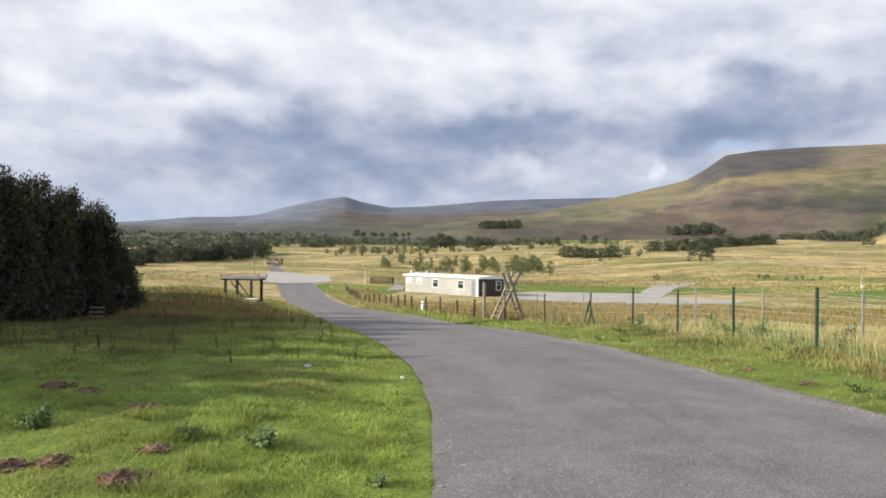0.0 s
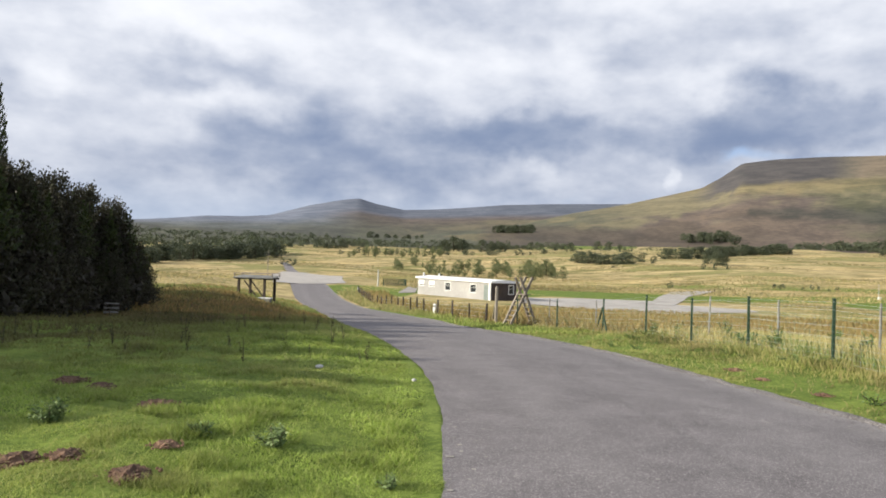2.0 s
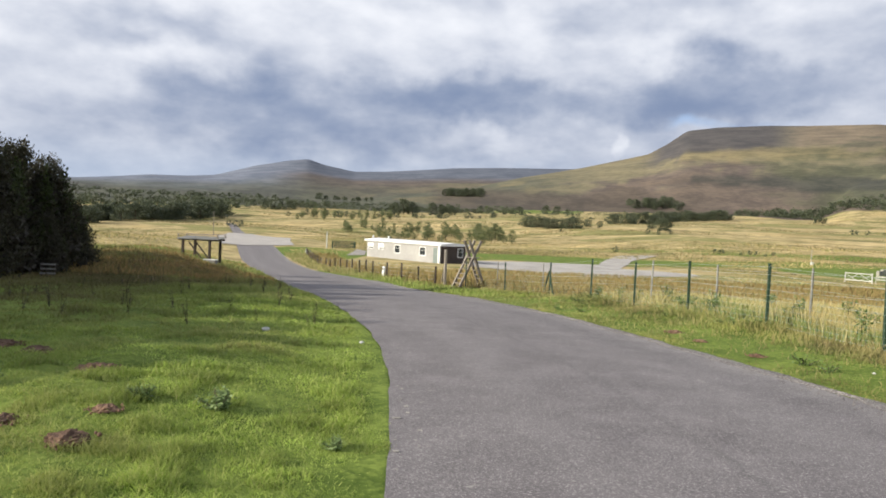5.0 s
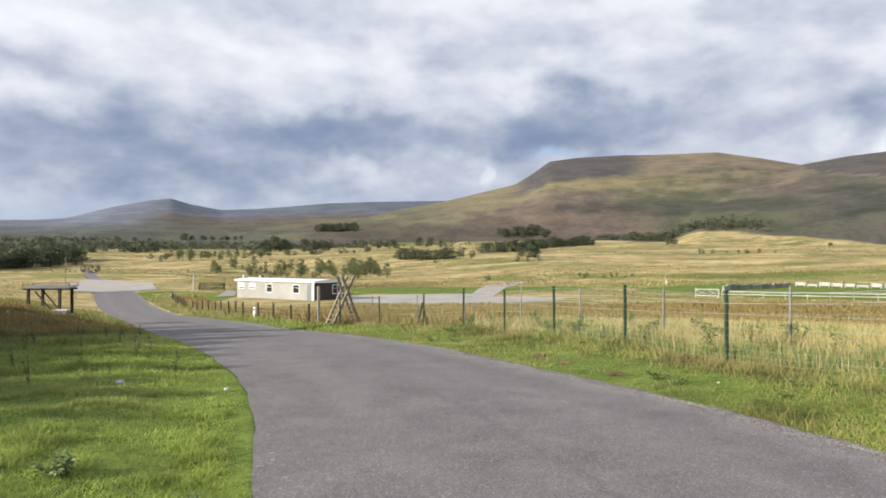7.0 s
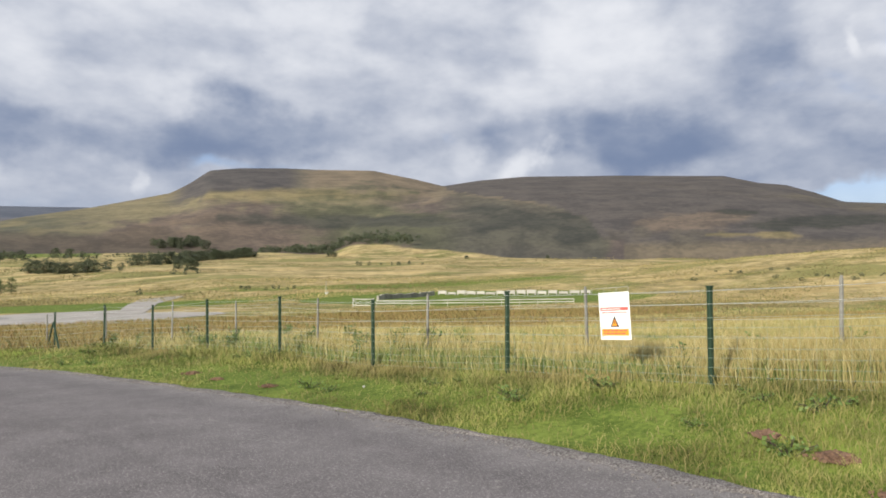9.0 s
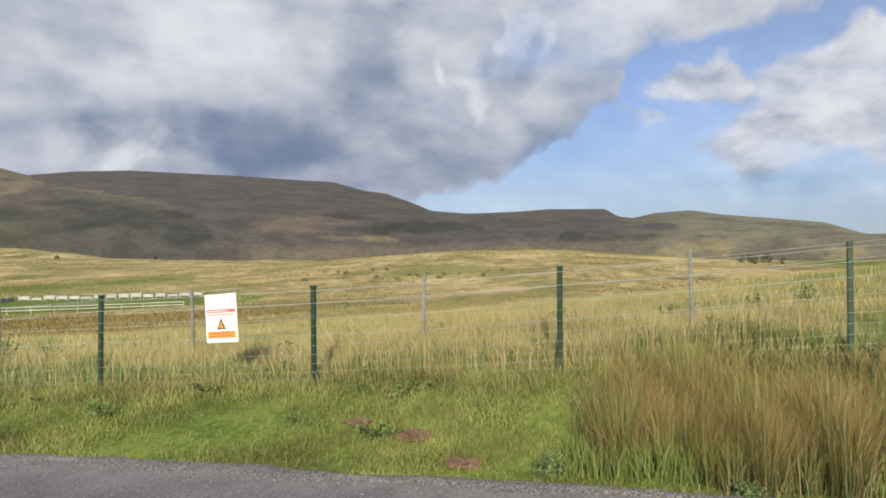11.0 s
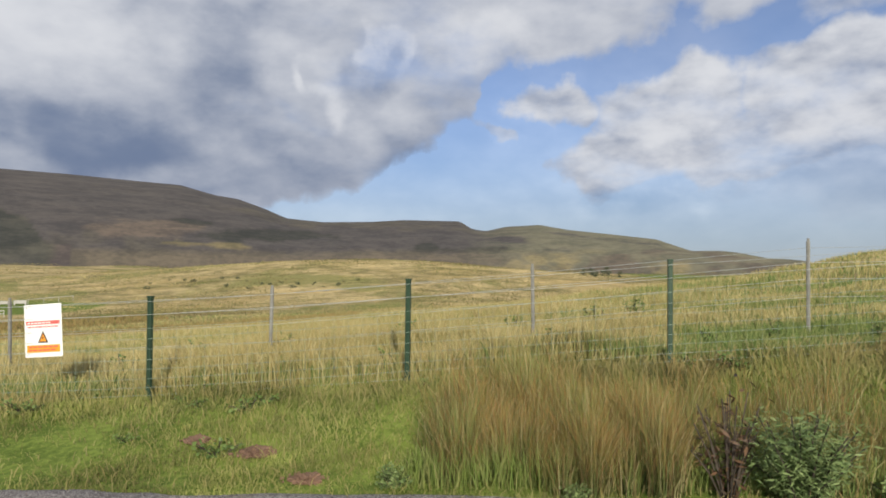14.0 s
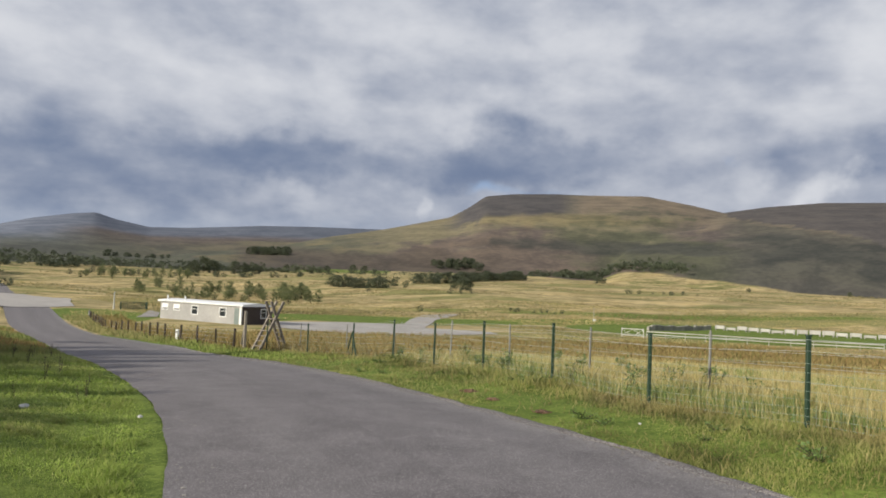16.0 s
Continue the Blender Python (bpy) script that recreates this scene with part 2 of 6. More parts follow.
def ground_material():
    m, n, shade = material("moorland", 0.95)
    shade.inputs["Specular IOR Level"].default_value = 0.1
    at = n.add("ShaderNodeNewGeometry").outputs["Position"]
    kind = n.add("ShaderNodeSeparateColor")
    n.join(n.tint("cover"), kind.inputs[0])
    straw, heath, wet = kind.outputs[0], kind.outputs[1], kind.outputs[2]
    small, grain = n.noise(at, 1.3, 6.0, 0.6), n.noise(at, 14.0, 4.0, 0.65)
    field, wide = n.noise(at, 0.045, 6.0, 0.6, 0.4), n.noise(at, 0.006, 6.0, 0.62, 0.5)
    speck = n.noise(at, 0.25, 5.0, 0.62)
    green = n.mix(n.ramp(n.math("ADD", n.math("MULTIPLY", small, 0.5), n.math("MULTIPLY", grain, 0.5)), 0.36, 0.64),
                  (0.075, 0.115, 0.020), (0.21, 0.27, 0.055))
    gold = n.mix(n.ramp(n.math("ADD", n.math("MULTIPLY", speck, 0.55), n.math("MULTIPLY", field, 0.45)), 0.36, 0.62),
                 (0.20, 0.17, 0.075), (0.58, 0.45, 0.225))
    # broad belts of paler bents, olive grass and dark rushes across the open fields
    belt = n.noise(n.vec("MULTIPLY", at, (0.7, 1.0, 1.0)), 0.028, 7.0, 0.66, 0.5)
    gold = n.mix(n.ramp(belt, 0.50, 0.41, 0.0, 0.9), gold, n.mix(speck, (0.15, 0.155, 0.05), (0.30, 0.28, 0.105)))
    gold = n.mix(n.ramp(belt, 0.53, 0.61, 0.0, 0.6), gold, n.mix(speck, (0.33, 0.24, 0.10), (0.56, 0.425, 0.195)))
    worn = n.mix(n.ramp(small, 0.4, 0.65), (0.13, 0.085, 0.035), (0.27, 0.175, 0.075))
    band = n.noise(n.vec("MULTIPLY", at, (0.25, 1.0, 1.0)), 0.05, 5.0, 0.6, 0.6)
    edge = n.math("MULTIPLY", n.math("SUBTRACT", n.math("ADD", n.math("MULTIPLY", n.math("ADD", field, band), 0.4), n.math("MULTIPLY", speck, 0.2)), 0.5), 2.4)
    where = n.add("ShaderNodeSeparateXYZ")
    n.join(at, where.inputs[0])
    bend = n.math("ARCTAN2", where.outputs[0], where.outputs[1])
    terrace = n.noise(n.xyz(n.math("MULTIPLY", bend, 8.0), n.math("MULTIPLY", n.math("LOGARITHM", n.math("MAXIMUM", n.vec("LENGTH", at), 1.0), 2.718), 24.0), 0.0), 1.0, 6.0, 0.62, 0.4)
    far_off = n.ramp(n.vec("LENGTH", at), 70.0, 140.0)
    gold = n.mix(n.math("MULTIPLY", far_off, n.ramp(terrace, 0.47, 0.36)), gold, n.mix(1.0, gold, (0.58, 0.62, 0.52), "MULTIPLY"))
    gold = n.mix(n.math("MULTIPLY", far_off, n.ramp(terrace, 0.54, 0.66, 0.0, 0.8)), gold, n.mix(1.0, gold, (1.28, 1.22, 1.15), "MULTIPLY"))
    colour = n.mix(n.ramp(n.math("ADD", straw, edge), 0.35, 0.65), green, gold)
    colour = n.mix(n.ramp(n.math("ADD", wet, edge), 0.4, 0.75), colour, worn)
    # on the hills the growth runs in patches down the slope
    along = n.math("MULTIPLY", bend, 2300.0)
    away = n.math("MULTIPLY", n.vec("LENGTH", at), 0.10)
    down = n.xyz(along, n.math("ADD", n.math("MULTIPLY", where.outputs[2], 5.5), away), 0.0)
    mottle = n.math("ADD", n.math("MULTIPLY", n.noise(down, 0.010, 6.0, 0.62, 0.5), 0.60), n.math("MULTIPLY", n.noise(down, 0.05, 5.0, 0.65), 0.40))
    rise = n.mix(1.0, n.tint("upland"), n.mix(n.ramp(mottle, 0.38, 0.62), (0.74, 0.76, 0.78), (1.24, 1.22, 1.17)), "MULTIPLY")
    colour = n.mix(n.ramp(n.math("ADD", heath, n.math("MULTIPLY", edge, 0.6)), 0.35, 0.65), colour, rise)
    n.join(colour, shade.inputs["Base Color"])
    bumped(n, shade, n.math("ADD", small, n.math("MULTIPLY", grain, 0.4)), 0.5, 0.06)
    return m


def chipped(n, at, scale):
    """Stone chips: a random grey for each, and their relief."""
    v = n.add("ShaderNodeTexVoronoi")
    v.inputs["Scale"].default_value = scale
    n.join(at, v.inputs["Vector"])
    sep = n.add("ShaderNodeSeparateColor")
    n.join(v.outputs["Color"], sep.inputs[0])
    return sep.outputs[0], v.outputs["Distance"]


def asphalt_material():
    m, n, shade = material("worn_asphalt", 0.88)
    at = n.add("ShaderNodeNewGeometry").outputs["Position"]
    lane = n.add("ShaderNodeSeparateColor")
    n.join(n.tint("lane"), lane.inputs[0])
    across, length = lane.outputs[0], lane.outputs[1]
    along = n.xyz(n.math("MULTIPLY", across, 5.3), n.math("MULTIPLY", length, 30.0), 0.0)
    chip, dome = chipped(n, at, 105.0)
    wide, grain = n.noise(at, 0.5, 5.0, 0.6), n.noise(at, 45.0, 4.0, 0.75)
    streak = n.noise(along, 1.5, 5.0, 0.6, 0.3)
    f = n.math("ADD", n.math("MULTIPLY", wide, 0.22), n.math("ADD", n.math("MULTIPLY", streak, 0.40), n.math("MULTIPLY", grain, 0.40)))
    tar = n.mix(n.ramp(f, 0.36, 0.66), (0.122, 0.109, 0.110), (0.212, 0.193, 0.192))
    # wheel tracks worn paler, a tarred seam, dusty edges
    drift = n.math("ADD", across, n.math("MULTIPLY", n.math("SUBTRACT", n.noise(n.xyz(0.0, n.math("MULTIPLY", length, 60.0), 0.0), 1.0, 3.0), 0.5), 0.05))
    for mid_, half in ((0.24, 0.13), (0.70, 0.14)):
        tar = n.mix(n.ramp(n.math("ABSOLUTE", n.math("SUBTRACT", drift, mid_)), half, 0.0, 0.0, 0.25), tar, (0.25, 0.23, 0.225))
    seam = n.math("MULTIPLY", n.ramp(n.math("ABSOLUTE", n.math("SUBTRACT", drift, 0.47)), 0.018, 0.002), n.ramp(streak, 0.35, 0.6))
    tar = n.mix(n.math("MULTIPLY", seam, 0.35), tar, (0.080, 0.074, 0.074))
    dust = n.math("MULTIPLY", n.ramp(n.math("SUBTRACT", drift, 0.5), 0.33, 0.49), n.ramp(n.noise(at, 2.5, 5.0, 0.65), 0.28, 0.6))
    tar = n.mix(n.math("MULTIPLY", dust, 0.65), tar, (0.29, 0.27, 0.255))
    tar = n.mix(n.ramp(chip, 0.72, 1.0, 0.0, 0.7), tar, (0.40, 0.375, 0.36))
    tar = n.mix(n.ramp(chip, 0.30, 0.0, 0.0, 0.35), tar, (0.055, 0.052, 0.052))
    pale = n.ramp(n.math("ADD", n.noise(at, 9.0, 2.0, 0.5), n.math("MULTIPLY", wide, 0.2)), 0.80, 0.87)
    tar = n.mix(n.math("MULTIPLY", pale, 0.6), tar, (0.36, 0.34, 0.31))
    n.join(tar, shade.inputs["Base Color"])
    bumped(n, shade, n.math("ADD", dome, grain), 0.4, 0.005)
    return m


def gravel_material():
    m, n, shade = material("roadside_chippings", 0.92)
    at = n.add("ShaderNodeNewGeometry").outputs["Position"]
    chip, dome = chipped(n, at, 80.0)
    soil = n.noise(at, 3.0, 4.0, 0.6)
    stone = n.mix(n.ramp(chip, 0.1, 1.0), (0.12, 0.108, 0.104), (0.32, 0.298, 0.285))
    n.join(n.mix(n.ramp(soil, 0.5, 0.75, 0.0, 0.5), stone, (0.15, 0.125, 0.10)), shade.inputs["Base Color"])
    bumped(n, shade, dome, 0.9, 0.015)
    return m


M_GROUND, M_ROAD = ground_material(), asphalt_material()
M_GRASS, M_LEAF = toned("grass_blades", 0.65, 0.35, 0.4), toned("leaves", 0.55, 0.15)
M_RUSH = toned("rush_stems", 0.6, 0.3, 0.3)
M_CONCRETE = plain("pale_concrete", (0.27, 0.247, 0.22), (0.47, 0.435, 0.39), 1.2, 0.9, bump=0.3)
M_GRAVEL = gravel_material()
M_EARTH = plain("turned_earth", (0.10, 0.060, 0.041), (0.26, 0.160, 0.105), 14.0, 0.95, bump=0.9, depth=0.02)
M_GREENPOST = plain("green_coated_steel", (0.018, 0.040, 0.024), (0.042, 0.075, 0.046), 8.0, 0.45, bump=0.1)
M_GREYPOST = plain("galvanised_steel", (0.17, 0.165, 0.145), (0.28, 0.275, 0.25), 9.0, 0.7, 0.1, bump=0.1)
M_WIRE = plain("galvanised_wire", (0.42, 0.44, 0.44), (0.62, 0.64, 0.62), 4.0, 0.45, 0.5, bump=0.0)
M_GREENWIRE = plain("green_coated_wire", (0.24, 0.31, 0.26), (0.37, 0.44, 0.38), 4.0, 0.5, 0.1, bump=0.0)
M_OLDWOOD = plain("weathered_timber", (0.15, 0.125, 0.10), (0.34, 0.30, 0.25), 10.0, 0.9, bump=0.5, stretch=(6, 6, 1))
M_DARKWOOD = plain("dark_wet_timber", (0.035, 0.028, 0.022), (0.09, 0.072, 0.056), 10.0, 0.9, bump=0.5, stretch=(6, 6, 1))
M_BARK = plain("bark", (0.035, 0.026, 0.02), (0.09, 0.07, 0.055), 12.0, 0.95, bump=0.8, depth=0.02)
M_WHITE = plain("white_paint", (0.66, 0.66, 0.64), (0.80, 0.80, 0.78), 3.0, 0.55, bump=0.1)
M_DIRTYWHITE = plain("weathered_white_paint", (0.36, 0.35, 0.31), (0.64, 0.63, 0.58), 2.0, 0.7, bump=0.2)
M_FADED = plain("faded_white_boards", (0.30, 0.285, 0.25), (0.52, 0.50, 0.46), 2.0, 0.8, bump=0.3)
M_HUTWALL = plain("grey_beige_cladding", (0.30, 0.293, 0.278), (0.41, 0.40, 0.38), 1.5, 0.8, bump=0.2)
# Brown of the gable end, darkened for the shade on that side.
M_HUTDARK = plain("shaded_brown_cladding", (0.05, 0.038, 0.034), (0.085, 0.068, 0.06), 2.0, 0.7, bump=0.2)
M_DOOR = plain("grey_green_door", (0.15, 0.185, 0.17), (0.22, 0.25, 0.235), 2.0, 0.6, bump=0.1)
M_ROOF = plain("white_roof_felt", (0.66, 0.67, 0.68), (0.82, 0.82, 0.82), 0.8, 0.7, bump=0.2)
M_SIGN = plain("white_sign_plastic", (0.78, 0.78, 0.77), (0.84, 0.84, 0.83), 2.0, 0.4, bump=0.0)
M_RED = plain("red_print", (0.55, 0.10, 0.09), (0.65, 0.16, 0.14), 5.0, 0.5, bump=0.0)
M_ORANGE = plain("orange_print", (0.80, 0.30, 0.03), (0.88, 0.36, 0.05), 5.0, 0.5, bump=0.0)
M_BLACK = plain("black_print", (0.03, 0.03, 0.03), (0.06, 0.055, 0.05), 5.0, 0.5, bump=0.0)
M_STONE = plain("pale_stone", (0.42, 0.41, 0.39), (0.62, 0.61, 0.58), 12.0, 0.9, bump=0.6)
M_DULLSTONE = plain("dull_roadstone", (0.19, 0.175, 0.16), (0.38, 0.355, 0.32), 30.0, 0.95, bump=0.5)
M_WALLSTONE = plain("grey_dry_stone", (0.20, 0.19, 0.16), (0.36, 0.34, 0.29), 1.5, 0.95, bump=0.8, depth=0.05)


def glass():
    m, n, shade = material("window_glass", 0.08)
    shade.inputs["Base Color"].default_value = (0.025, 0.03, 0.035, 1)
    shade.inputs["Specular IOR Level"].default_value = 0.6
    return m


M_GLASS = glass()

# ---------------------------------------------------------------- terrain
def sstep(a, b, x):
    p = np.clip((np.asarray(x, float) - a) / (b - a), 0, 1)
    return p * p * (3 - 2 * p)


def lattice(ix, iy, seed):
    h = np.sin(ix * 127.1 + iy * 311.7 + seed * 74.7) * 43758.5453
    return h - np.floor(h)


def value_noise(x, y, seed=0):
    ix, iy = np.floor(x), np.floor(y)
    fx, fy = x - ix, y - iy
    fx, fy = fx * fx * (3 - 2 * fx), fy * fy * (3 - 2 * fy)
    a, b = lattice(ix, iy, seed), lattice(ix + 1, iy, seed)
    c, d = lattice(ix, iy + 1, seed), lattice(ix + 1, iy + 1, seed)
    return (a + (b - a) * fx) * (1 - fy) + (c + (d - c) * fx) * fy


def fbm(x, y, seed=0, octaves=4):
    x, y, total, size = np.asarray(x, float), np.asarray(y, float), 0.0, 0.5
    for k in range(octaves):
        total = total + size * (value_noise(x, y, seed + k) - 0.5)
        x, y, size = x * 2.03 + 11.3, y * 2.03 + 5.7, size * 0.5
    return total * 2


def eased(xs, ys, step=0.5, soft=5):
    """A function through knots with its corners rounded."""
    grid = np.arange(xs[0], xs[-1] + step, step)
    vals = np.interp(grid, xs, ys)
    kernel = np.hanning(2 * soft + 3)[1:-1]
    vals = np.convolve(np.pad(vals, soft, mode="reflect", reflect_type="odd"), kernel / kernel.sum(), "valid")
    return lambda x: np.interp(x, grid, vals)


road_z = eased((-60, -20, 0, 5, 10, 16, 22, 27, 33, 45, 60, 90, 130, 200, 450),
               (0.9, 0.3, -0.02, -0.08, -0.22, -0.42, -0.75, -1.1, -1.5, -2.0, -2.6, -3.3, -3.7, -3.5, -3.4))
road_left = eased((-60, -10, 0, 5, 6.3, 9.4, 12.6, 14.6, 20.2, 37.6, 57, 77, 120, 165, 290, 450),
                  (2.5, 0.35, 0.08, 0.05, 0.04, -0.1, -0.55, -1.0, -2.25, -6.7, -12, -17.5, -28.4, -38.5, -72, -118))
road_right = eased((-60, -10, 0, 4.3, 6.6, 8.9, 11.8, 16.8, 23.8, 37.6, 52.4, 79, 124, 165, 290, 450),
                   (7.4, 5.7, 5.58, 5.36, 5.15, 4.9, 4.4, 3.5, 2.25, -0.9, -6.0, -12.6, -23.0, -34.6, -69.0, -115.0))
fence_x = eased((-40, -4.5, -1.5, 1.5, 4.4, 7.4, 10.4, 13.4, 16.4, 19.4, 22.4, 29, 33.8, 45, 67, 100),
                (10.4, 8.97, 8.76, 8.49, 8.16, 7.78, 7.43, 7.16, 6.78, 6.48, 6.1, 4.25, 2.3, -2.0, -7.9, -14.0))
bank = eased((-40, -4.5, -1.5, 1.5, 4.4, 7.4, 10.4, 16.4, 22.4, 30, 45, 100),
             (1.0, 0.74, 0.62, 0.40, 0.29, 0.16, 0.10, 0.12, 0.14, 0.12, 0.1, 0.1))
field_slope = eased((-180, 0, 15, 45, 60, 75, 90, 105, 112, 120, 180), (0, 0, -0.01, -0.035, -0.035, -0.026, -0.012, 0.004, 0.03, 0.045, 0.045))
# crest lines of the hills: degrees of bearing and of rise, and how far off they stand
hill_flat = eased((-4, 0, 5, 9, 13.2, 16.3, 18.6, 20, 21.4, 23.7, 27, 29.5, 34, 37.4, 39.6, 44, 50, 58),
                  (1.4, 2.0, 3.0, 4.0, 4.8, 5.52, 6.05, 6.85, 7.85, 8.1, 8.18, 8.12, 8.1, 7.41, 6.87, 6.1, 4.6, 1.5), 0.1, 3)
hill_long = eased((30, 36, 39.6, 42.6, 46.3, 53.8, 61.2, 63.7, 65.4, 67.4, 69.1, 72, 76, 78.4, 82.9, 83.9, 85, 86.6, 89.3, 91.6, 94.7, 98.3, 100.8, 103, 106, 112, 122),
                  (4.0, 6.2, 6.86, 7.28, 7.53, 7.38, 7.0, 6.33, 6.1, 5.4, 4.68, 4.42, 4.5, 4.65, 4.55, 3.92, 3.76, 4.1, 4.23, 3.8, 3.44, 2.97, 2.0, 1.85, 1.1, 0.5, 0.3), 0.1, 3)
hill_peak = eased((-40, -30, -24.4, -19.7, -17.2, -15.1, -12.1, -9.5, -8.1, -6.8, -4.5, -1.8, 0.5, 3.6, 7.2, 13, 22, 30),
                  (1.4, 1.7, 2.02, 2.71, 2.79, 3.0, 3.91, 4.47, 4.66, 4.27, 3.87, 4.01, 4.22, 4.53, 4.69, 4.8, 4.6, 4.0), 0.1, 3)


def ridge(base, r, az, crest, lo, hi, foot, top, bend):
    """Raises the ground to a crest line that stands `top` metres off and begins `foot` metres off."""
    inside = sstep(lo, lo + 3, az) * sstep(hi, hi - 3, az)
    peak = 1.58 + np.tan(np.radians(crest(az))) * top
    p = np.clip((r - foot) / (top - foot), 0, 1)
    up = p ** bend
    up = np.where(r > top, 1 - 0.25 * (r - top) / top, up)
    return base + np.maximum(peak - base, 0) * up * inside


def level(x, y):
    """The lie of the land, before the bed of the lane is cut into it."""
    x, y = np.asarray(x, float), np.asarray(y, float)
    r = np.hypot(x, y)
    az = np.degrees(np.arctan2(x, y))
    left, right, fence = road_left(y), road_right(y), fence_x(y)
    z = road_z(y)
    # bank up to the fence and the field behind it, the rough rise west of the road
    z = z + bank(y) * sstep(right + 0.25, fence - 0.3, x)
    beyond = np.maximum(x - fence, 0)
    z = z + np.where(y < 110, field_slope(az), 0) * np.minimum(beyond, 45) * sstep(0, 3, beyond)
    z = z + 1.15 * sstep(0.6, 6.5, left - x) * sstep(22, 39, y) * sstep(120, 60, y)
    z = z + 0.10 * sstep(0.3, 2.0, left - x)
    far = sstep(45, 110, r) * sstep(-30, 30, y + 0.35 * x)
    start = np.interp(az, (-40, 0, 12, 22, 60, 130), (330, 270, 200, 150, 130, 130))
    plain_ = -3.4 + 0.038 * np.maximum(r - start, 0) * np.interp(az, (40, 60, 75, 100), (1.0, 0.75, 0.72, 0.55))
    plain_ = plain_ + fbm(x * 0.011, y * 0.011, 3, 4) * 2.4 * sstep(80, 260, r)
    z = z * (1 - far) + plain_ * far
    # the knoll behind the field and the shoulder to the south-east
    kx, ky = 204, 52
    z = z + 8.0 * np.exp(-(((x - kx) / 62) ** 2 + ((y - ky) / 82) ** 2))
    z = z + 1.2 * np.exp(-(((x - 37) / 13) ** 2 + ((y + 25) / 15) ** 2))
    z = z + 1.6 * np.exp(-(((x + 46) / 16) ** 2 + ((y - 100) / 26) ** 2))
    hills = ridge(z, r, az, hill_peak, -40, 30, 1700, 3600, 1.25)
    hills = np.maximum(hills, ridge(z, r, az, hill_long, 30, 122, 620, 2700, 1.15))
    hills = np.maximum(hills, ridge(z, r, az, hill_flat, -4, 58, 1050, 2300, 1.1))
    steep = sstep(900, 1600, r)
    z = hills + steep * np.minimum(sstep(2250, 1700, r), 1) * fbm(x * 0.0052, y * 0.0052, 17, 5) * 9
    # lumps and hummocks, none on the road
    off = np.maximum(left - x, x - right)
    z = z + sstep(0.2, 3, off) * (0.13 * fbm(x * 0.45, y * 0.45, 21, 3) + 0.06 * fbm(x * 1.7, y * 1.7, 5, 3)) * sstep(105, 42, r)
    return z


def height(x, y):
    off = np.maximum(road_left(y) - x, x - road_right(y))
    return level(x, y) - np.where(np.asarray(y) < 335, 0.07 + 0.25 * sstep(90, 140, y), 0) * sstep(0.02, -0.16, off)


def mesh_data(name, verts, faces, mats=(), smooth=False):
    me = bpy.data.meshes.new(name)
    me.from_pydata(np.asarray(verts, float).tolist(), [], faces if isinstance(faces, list) else faces.tolist())
    for mt in mats:
        me.materials.append(mt)
    if smooth:
        me.polygons.foreach_set("use_smooth", np.ones(len(me.polygons), bool))
    me.update()
    return me


def colour_layer(me, name, rgb):
    layer = me.color_attributes.new(name, "FLOAT_COLOR", "POINT")
    layer.data.foreach_set("color", np.c_[rgb, np.ones(len(rgb))].astype(np.float32).ravel())


def patch(x, y, cx, cy, rx, ry, turn=0.0):
    """A soft-edged oval of ground, 1 inside."""
    c, s = math.cos(radians(turn)), math.sin(radians(turn))
    u, v = (x - cx) * c + (y - cy) * s, -(x - cx) * s + (y - cy) * c
    return sstep(1.25, 0.8, np.hypot(u / rx, v / ry))


def most_(*values):
    return np.max(np.stack(values), 0)


def damp(x, y):
    """The wet dip behind the fence, grown over with brown tussocks."""
    return most_(patch(x, y, 44, 40, 40, 11, -42), patch(x, y, 22, 50, 22, 11, 0), patch(x, y, 36, 66, 30, 9, 4), patch(x, y, 62, 56, 20, 8, -30), patch(x, y, 14, 65, 10, 6, 0))


